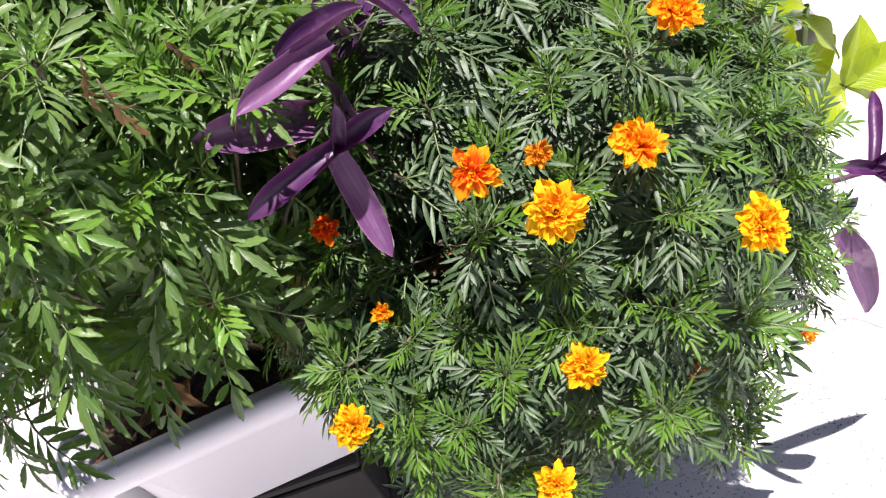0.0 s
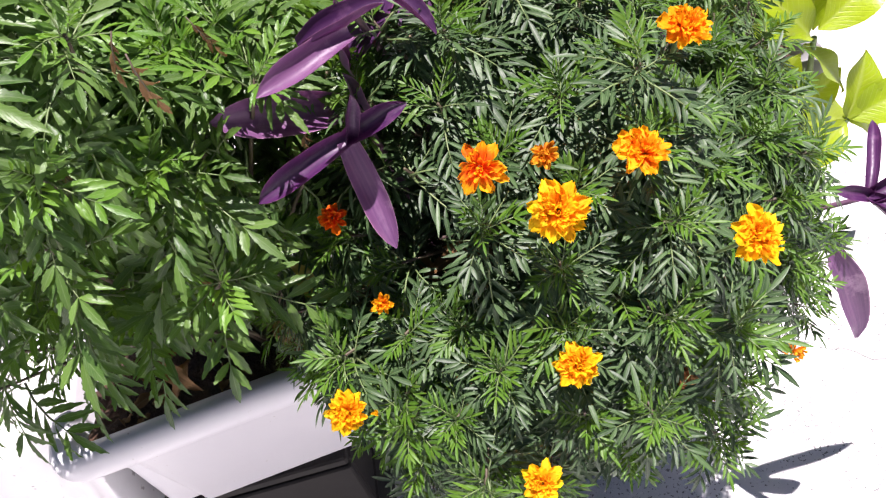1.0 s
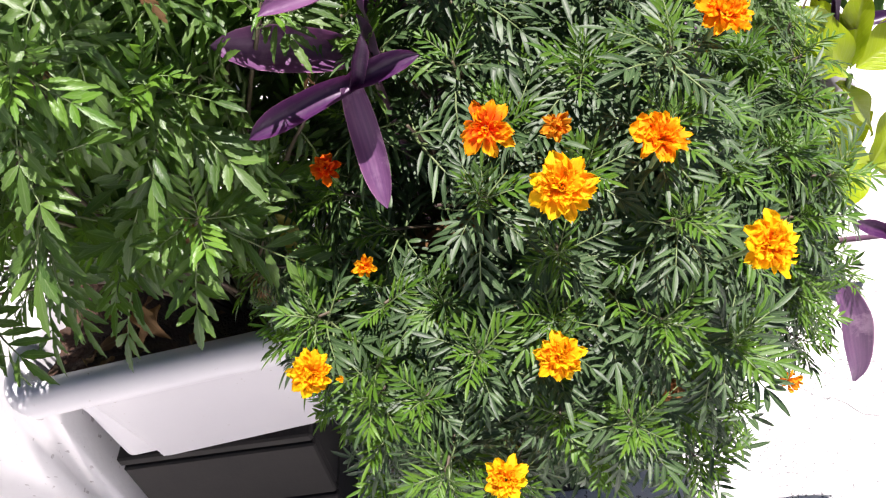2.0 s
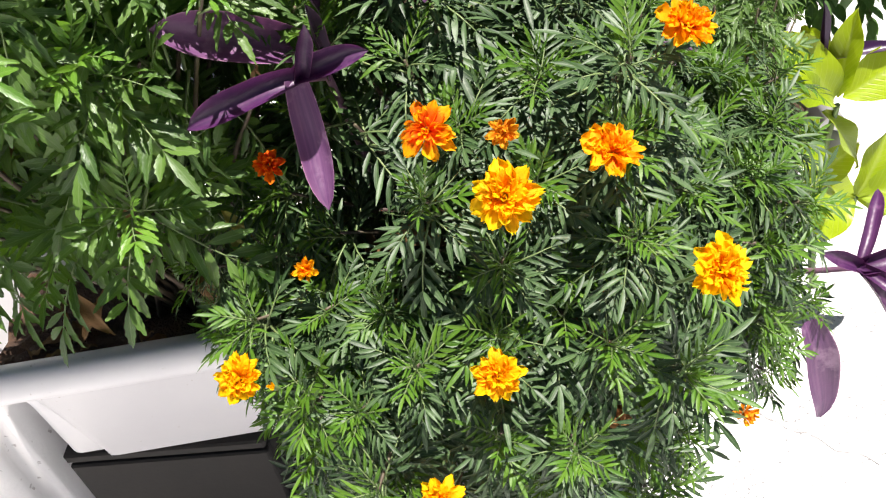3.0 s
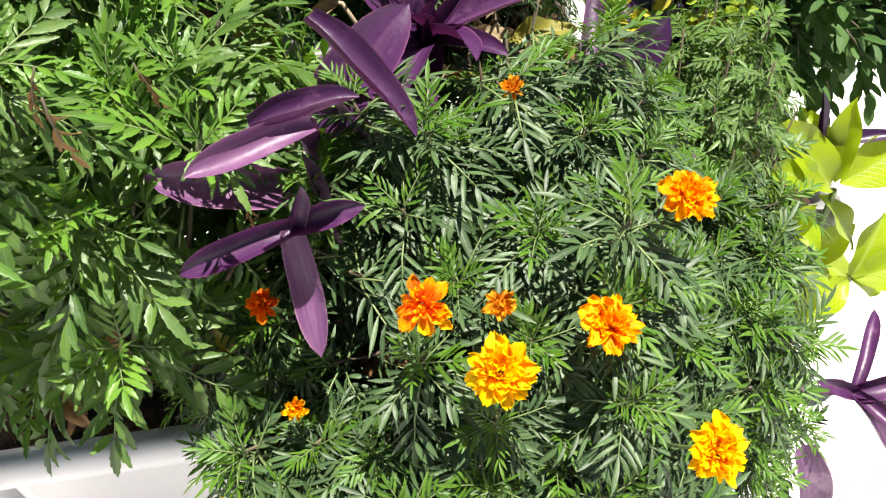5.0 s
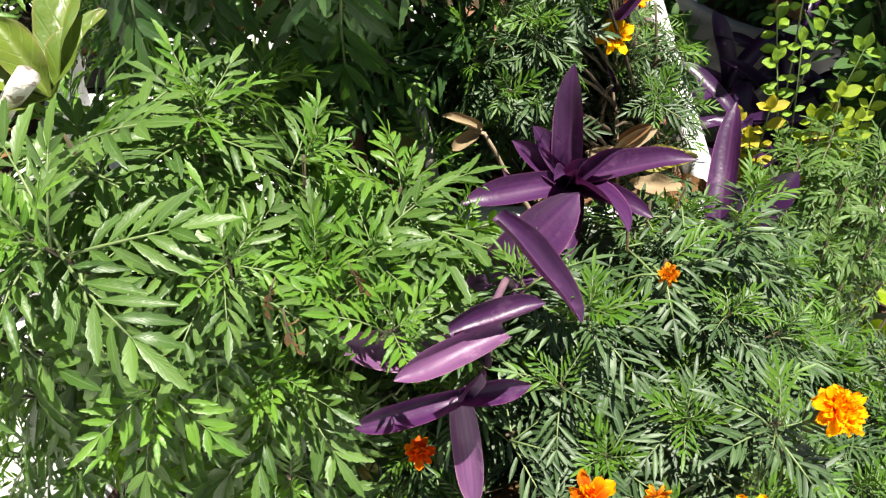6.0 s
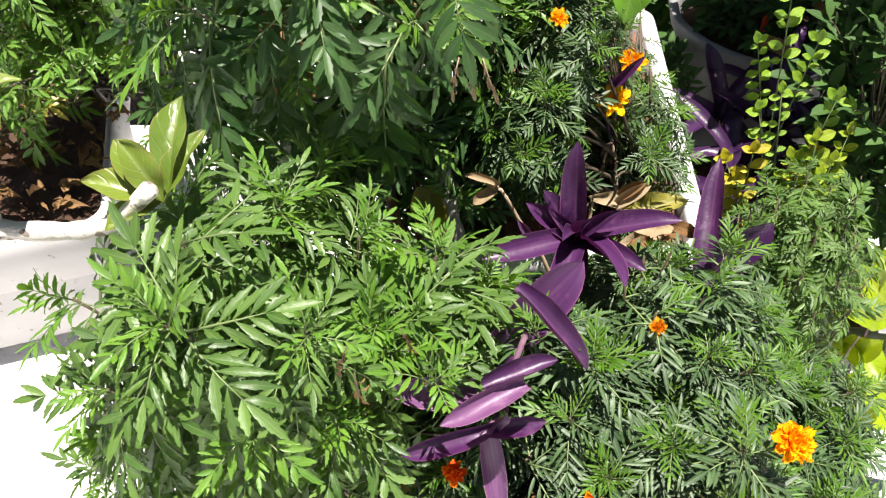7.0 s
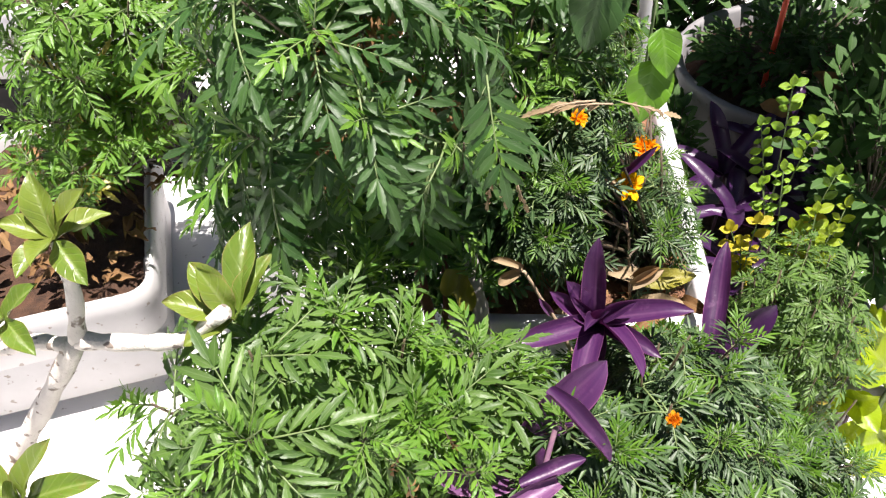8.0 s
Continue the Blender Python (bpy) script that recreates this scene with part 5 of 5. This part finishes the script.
def heart_vine():
    plant = thing("vine", (0.15, 1.30, 0.78), "climbing vine with heart-shaped green leaves", "plant")
    s = Shape()
    tube(s, bend((0.15, 1.30, 0.78), (0.10, 1.05, 1.00), (0.10, 1.00, 1.30), 8), [0.002] * 9, 6)
    part("stem", s.mesh("stem", [STALK]), plant)
    for i, (b, t, w) in enumerate((((0.105, 0.985, 1.20), (0.092, 0.95, 1.130), 0.062), ((0.108, 0.985, 1.245), (0.118, 0.96, 1.190), 0.045), ((0.04, 1.02, 1.32), (0.020, 0.99, 1.21), 0.080))):
        set_leaf(plant, b, t, (0.1, -0.8, 0.5), w, 0.15, 0.12, SHADY if i == 2 else HEART, 130 + i, 0.34)


heart_vine()


def pole(name, label, a, b, r, mat):
    s = Shape()
    pts = [Vector(a).lerp(Vector(b), k / 6) for k in range(7)]
    tube(s, pts, [r] * 7, 14)
    tagged(new(name, s.mesh(name, [mat])), label, "pole")


pole("support_pole", "white plastic pole beside the trough", (0.178, 1.52, 0.76), (0.170, 1.52, 1.60), 0.014, PLASTIC)
pole("wooden_stake", "thin brown wooden stake in the soil", (0.140, 1.50, 0.76), (0.128, 1.50, 1.45), 0.006, STALK_DARK)
RED_PAINT = plain_material("red_plastic", (0.62, 0.05, 0.02), (0.70, 0.09, 0.03), 20.0, 0.4)
pole("plant_stake", "orange-red plastic plant stake in the grey pot", (0.555, 1.86, 0.56), (0.560, 1.86, 0.92), 0.007, RED_PAINT)


# ---- dry leaves and litter ----
def litter(label, x0, x1, y0, y1, z, n, seed, size=0.035, turn=0.0, pivot=(0, 0)):
    rng = random.Random(seed)
    lot = tagged(new("dry_litter"), label, "dry leaves")
    lot.matrix_basis = Matrix.Translation(((x0 + x1) / 2, (y0 + y1) / 2, z))
    meshes = [broad_leaf(1.0, rng.uniform(0.3, 0.5), rng.uniform(0.2, 1.0), rng.uniform(0.2, 0.9), DRY, 0.10, 0.5, 200 + k).mesh("dry_leaf", [DRY]) for k in range(5)]
    for _ in range(n):
        k = size * rng.uniform(0.5, 1.3)
        p = Vector((rng.uniform(x0, x1), rng.uniform(y0, y1), z + rng.uniform(0.0, 0.02)))
        a = rng.uniform(0, 6.28)
        part("dry_leaf", meshes[rng.randrange(5)], lot, m=frame_of(p, (math.cos(a), math.sin(a), rng.uniform(-0.2, 0.4)), (rng.uniform(-0.5, 0.5), rng.uniform(-0.5, 0.5), 1)) @ Matrix.Diagonal((k, k, k, 1)))


litter("curled brown dry leaves lying on the soil", -0.50, 0.25, 0.60, 0.79, 0.535, 70, 61)
litter("curled brown dry leaves on the dusty trough's soil", -1.02, -0.66, 0.88, 1.30, 0.890, 190, 62, 0.034)
litter("brown and buff dry leaves on the back trough's soil", -0.12, 0.21, 0.91, 1.40, 0.772, 120, 63, 0.042)
# Filler plant, added so that no bright floor shows in this gap.
leafy_shrub("shrub", "low dark plant added to darken the gap between trough and pot", (0.33, 1.78, 0.0), (0.34, 1.80, 0.40), (0.10, 0.24, 0.20), 0.9, 70, SHRUB, 46, nearest=60)
for _i, (_p, _d, _k) in enumerate((((-0.021, 0.520, 0.775), (0.8, -0.5, 0.1), 0.045), ((-0.005, 0.525, 0.760), (-0.6, -0.5, 0.3), 0.04), ((-0.05, 0.535, 0.765), (0.3, -0.8, -0.3), 0.035), ((0.13, 0.45, 0.74), (0.4, -0.6, -0.6), 0.04),
                                    ((-0.376, 0.575, 0.675), (0.5, -0.7, -0.2), 0.05), ((-0.35, 0.58, 0.66), (-0.5, -0.7, -0.2), 0.045), ((-0.22, 0.55, 0.72), (0.2, -0.6, -0.7), 0.05), ((-0.25, 0.52, 0.83), (0.1, -0.4, -0.9), 0.05))):
    part("dry_leaf", broad_leaf(1.0, 0.4, 0.7, 0.6, DRY, 0.12, 0.5, 300 + _i).mesh("dry_leaf", [DRY]), front_bush if _i < 4 else tall_bush, "curled brown dry leaf", frame_of(_p, _d, TO_EYE) @ Matrix.Diagonal((_k, _k, _k, 1)))
for _i, (_p, _d, _k) in enumerate((((0.022, 0.735, 1.296), (-1.0, -0.2, 0.10), 0.55), ((0.005, 0.735, 1.300), (-1.0, -0.1, -0.08), 0.6), ((0.030, 0.742, 1.294), (0.9, -0.2, -0.02), 0.5), ((-0.085, 0.742, 1.215), (0.1, -0.3, -0.95), 0.5), ((-0.073, 0.742, 1.205), (0.35, -0.3, -0.8), 0.45), ((-0.095, 0.740, 1.205), (-0.2, -0.3, -0.9), 0.42))):
    _s = feather_leaf(random.Random(400 + _i), 0.09, 4, 0.040, 0.009, 0.3, 0.2, 8, 0.002, angle=(8, 26), hang=0.3, curl=1.0)
    part("dry_leaf", _s.mesh("dry_leaf", [BUFF_LEAF, BUFF]), rear_bush, "withered buff leaf", frame_of(_p, _d, TO_EYE) @ Matrix.Diagonal((_k, _k, _k, 1)))
for _i, (_p, _d, _k, _m) in enumerate((((0.100, 0.875, 0.825), (0.8, 0.2, 0.15), 0.075, BUFF_LEAF), ((0.150, 0.890, 0.830), (-0.5, -0.5, 0.1), 0.06, DRY), ((0.120, 0.905, 0.840), (0.6, -0.4, 0.3), 0.065, BUFF_LEAF), ((0.175, 0.895, 0.850), (0.3, -0.6, 0.4), 0.055, DRY),
                                       ((0.085, 0.870, 0.810), (0.2, -0.6, -0.3), 0.05, DRY), ((0.165, 0.870, 0.815), (-0.8, -0.3, 0.0), 0.05, BUFF_LEAF), ((0.115, 0.930, 0.850), (0.9, -0.1, 0.3), 0.085, YELLOWED), ((0.135, 0.960, 0.830), (-0.7, -0.3, 0.5), 0.07, BUFF_LEAF), ((0.05, 0.90, 0.83), (-0.6, -0.3, 0.2), 0.06, BUFF_LEAF))):
    part("dry_leaf", broad_leaf(1.0, 0.38, 0.6, 0.35, _m, 0.10, 0.5, 500 + _i).mesh("dry_leaf", [_m]), rear_dwarf, "large dried buff leaf", frame_of(_p, _d, TO_EYE) @ Matrix.Diagonal((_k, _k, _k, 1)))
for _i, (_p, _d, _k) in enumerate((((-0.166, 0.44, 1.099), (0.1, -0.3, -0.9), 0.8), ((-0.174, 0.46, 1.107), (-0.3, -0.4, -0.7), 0.6), ((-0.26, 0.45, 1.052), (0.2, -0.2, -0.95), 1.1), ((-0.271, 0.45, 1.006), (0.0, -0.2, -0.95), 0.8), ((-0.138, 0.5, 1.084), (0.4, -0.3, -0.7), 0.6), ((-0.097, 0.52, 0.963), (-0.2, -0.4, -0.8), 0.6), ((-0.14, 0.5, 0.786), (0.2, -0.4, -0.8), 0.6))):
    _s = feather_leaf(random.Random(600 + _i), 0.08, 4, 0.034, 0.008, 0.4, 0.15, 8, 0.0018, angle=(10, 34), hang=0.3, curl=1.0)
    part("dry_leaf", _s.mesh("dry_leaf", [DRY, STALK_DARK]), tall_bush, "withered brown leaf", frame_of(_p, _d, TO_EYE) @ Matrix.Diagonal((_k * 0.6, _k * 0.6, _k * 0.6, 1)))
for _i, _p in enumerate(((-0.171, 0.53, 0.807), (-0.171, 0.53, 0.784))):
    part("yellow_leaf", broad_leaf(1.0, 0.34, 0.5, 0.4, YELLOWED, 0.10, 0.5, 700 + _i).mesh("yellow_leaf", [YELLOWED]), tall_bush, "yellowed leaflet", frame_of(_p, (0.6 - 0.3 * _i, -0.5, -0.4 + 0.2 * (_i % 3)), TO_EYE) @ Matrix.Diagonal((0.034, 0.034, 0.034, 1)))
for _i, _p in enumerate(((0.542, 1.42, 0.81), (0.449, 1.55, 0.767), (0.52, 1.5, 0.87))):
    part("dry_leaf", broad_leaf(1.0, 0.5, 0.4, 0.4, DRY, 0.08, 0.5, 720 + _i).mesh("dry_leaf", [DRY]), grey_pot_shrub, "reddish brown dry leaf", frame_of(_p, (0.7, -0.3, 0.2 - 0.2 * _i), TO_EYE) @ Matrix.Diagonal((0.07, 0.07, 0.07, 1)))
for _i, _p in enumerate(((0.156, 0.66, 0.936), (-0.111, 0.36, 0.767))):
    flower(front_bush, _p, (0.1, -0.5, 0.8), 0.0065, YELLOW, 40 + _i, "small yellow-green flower bud", ((6, 14, 1.0), (4, 5, 1.0)))
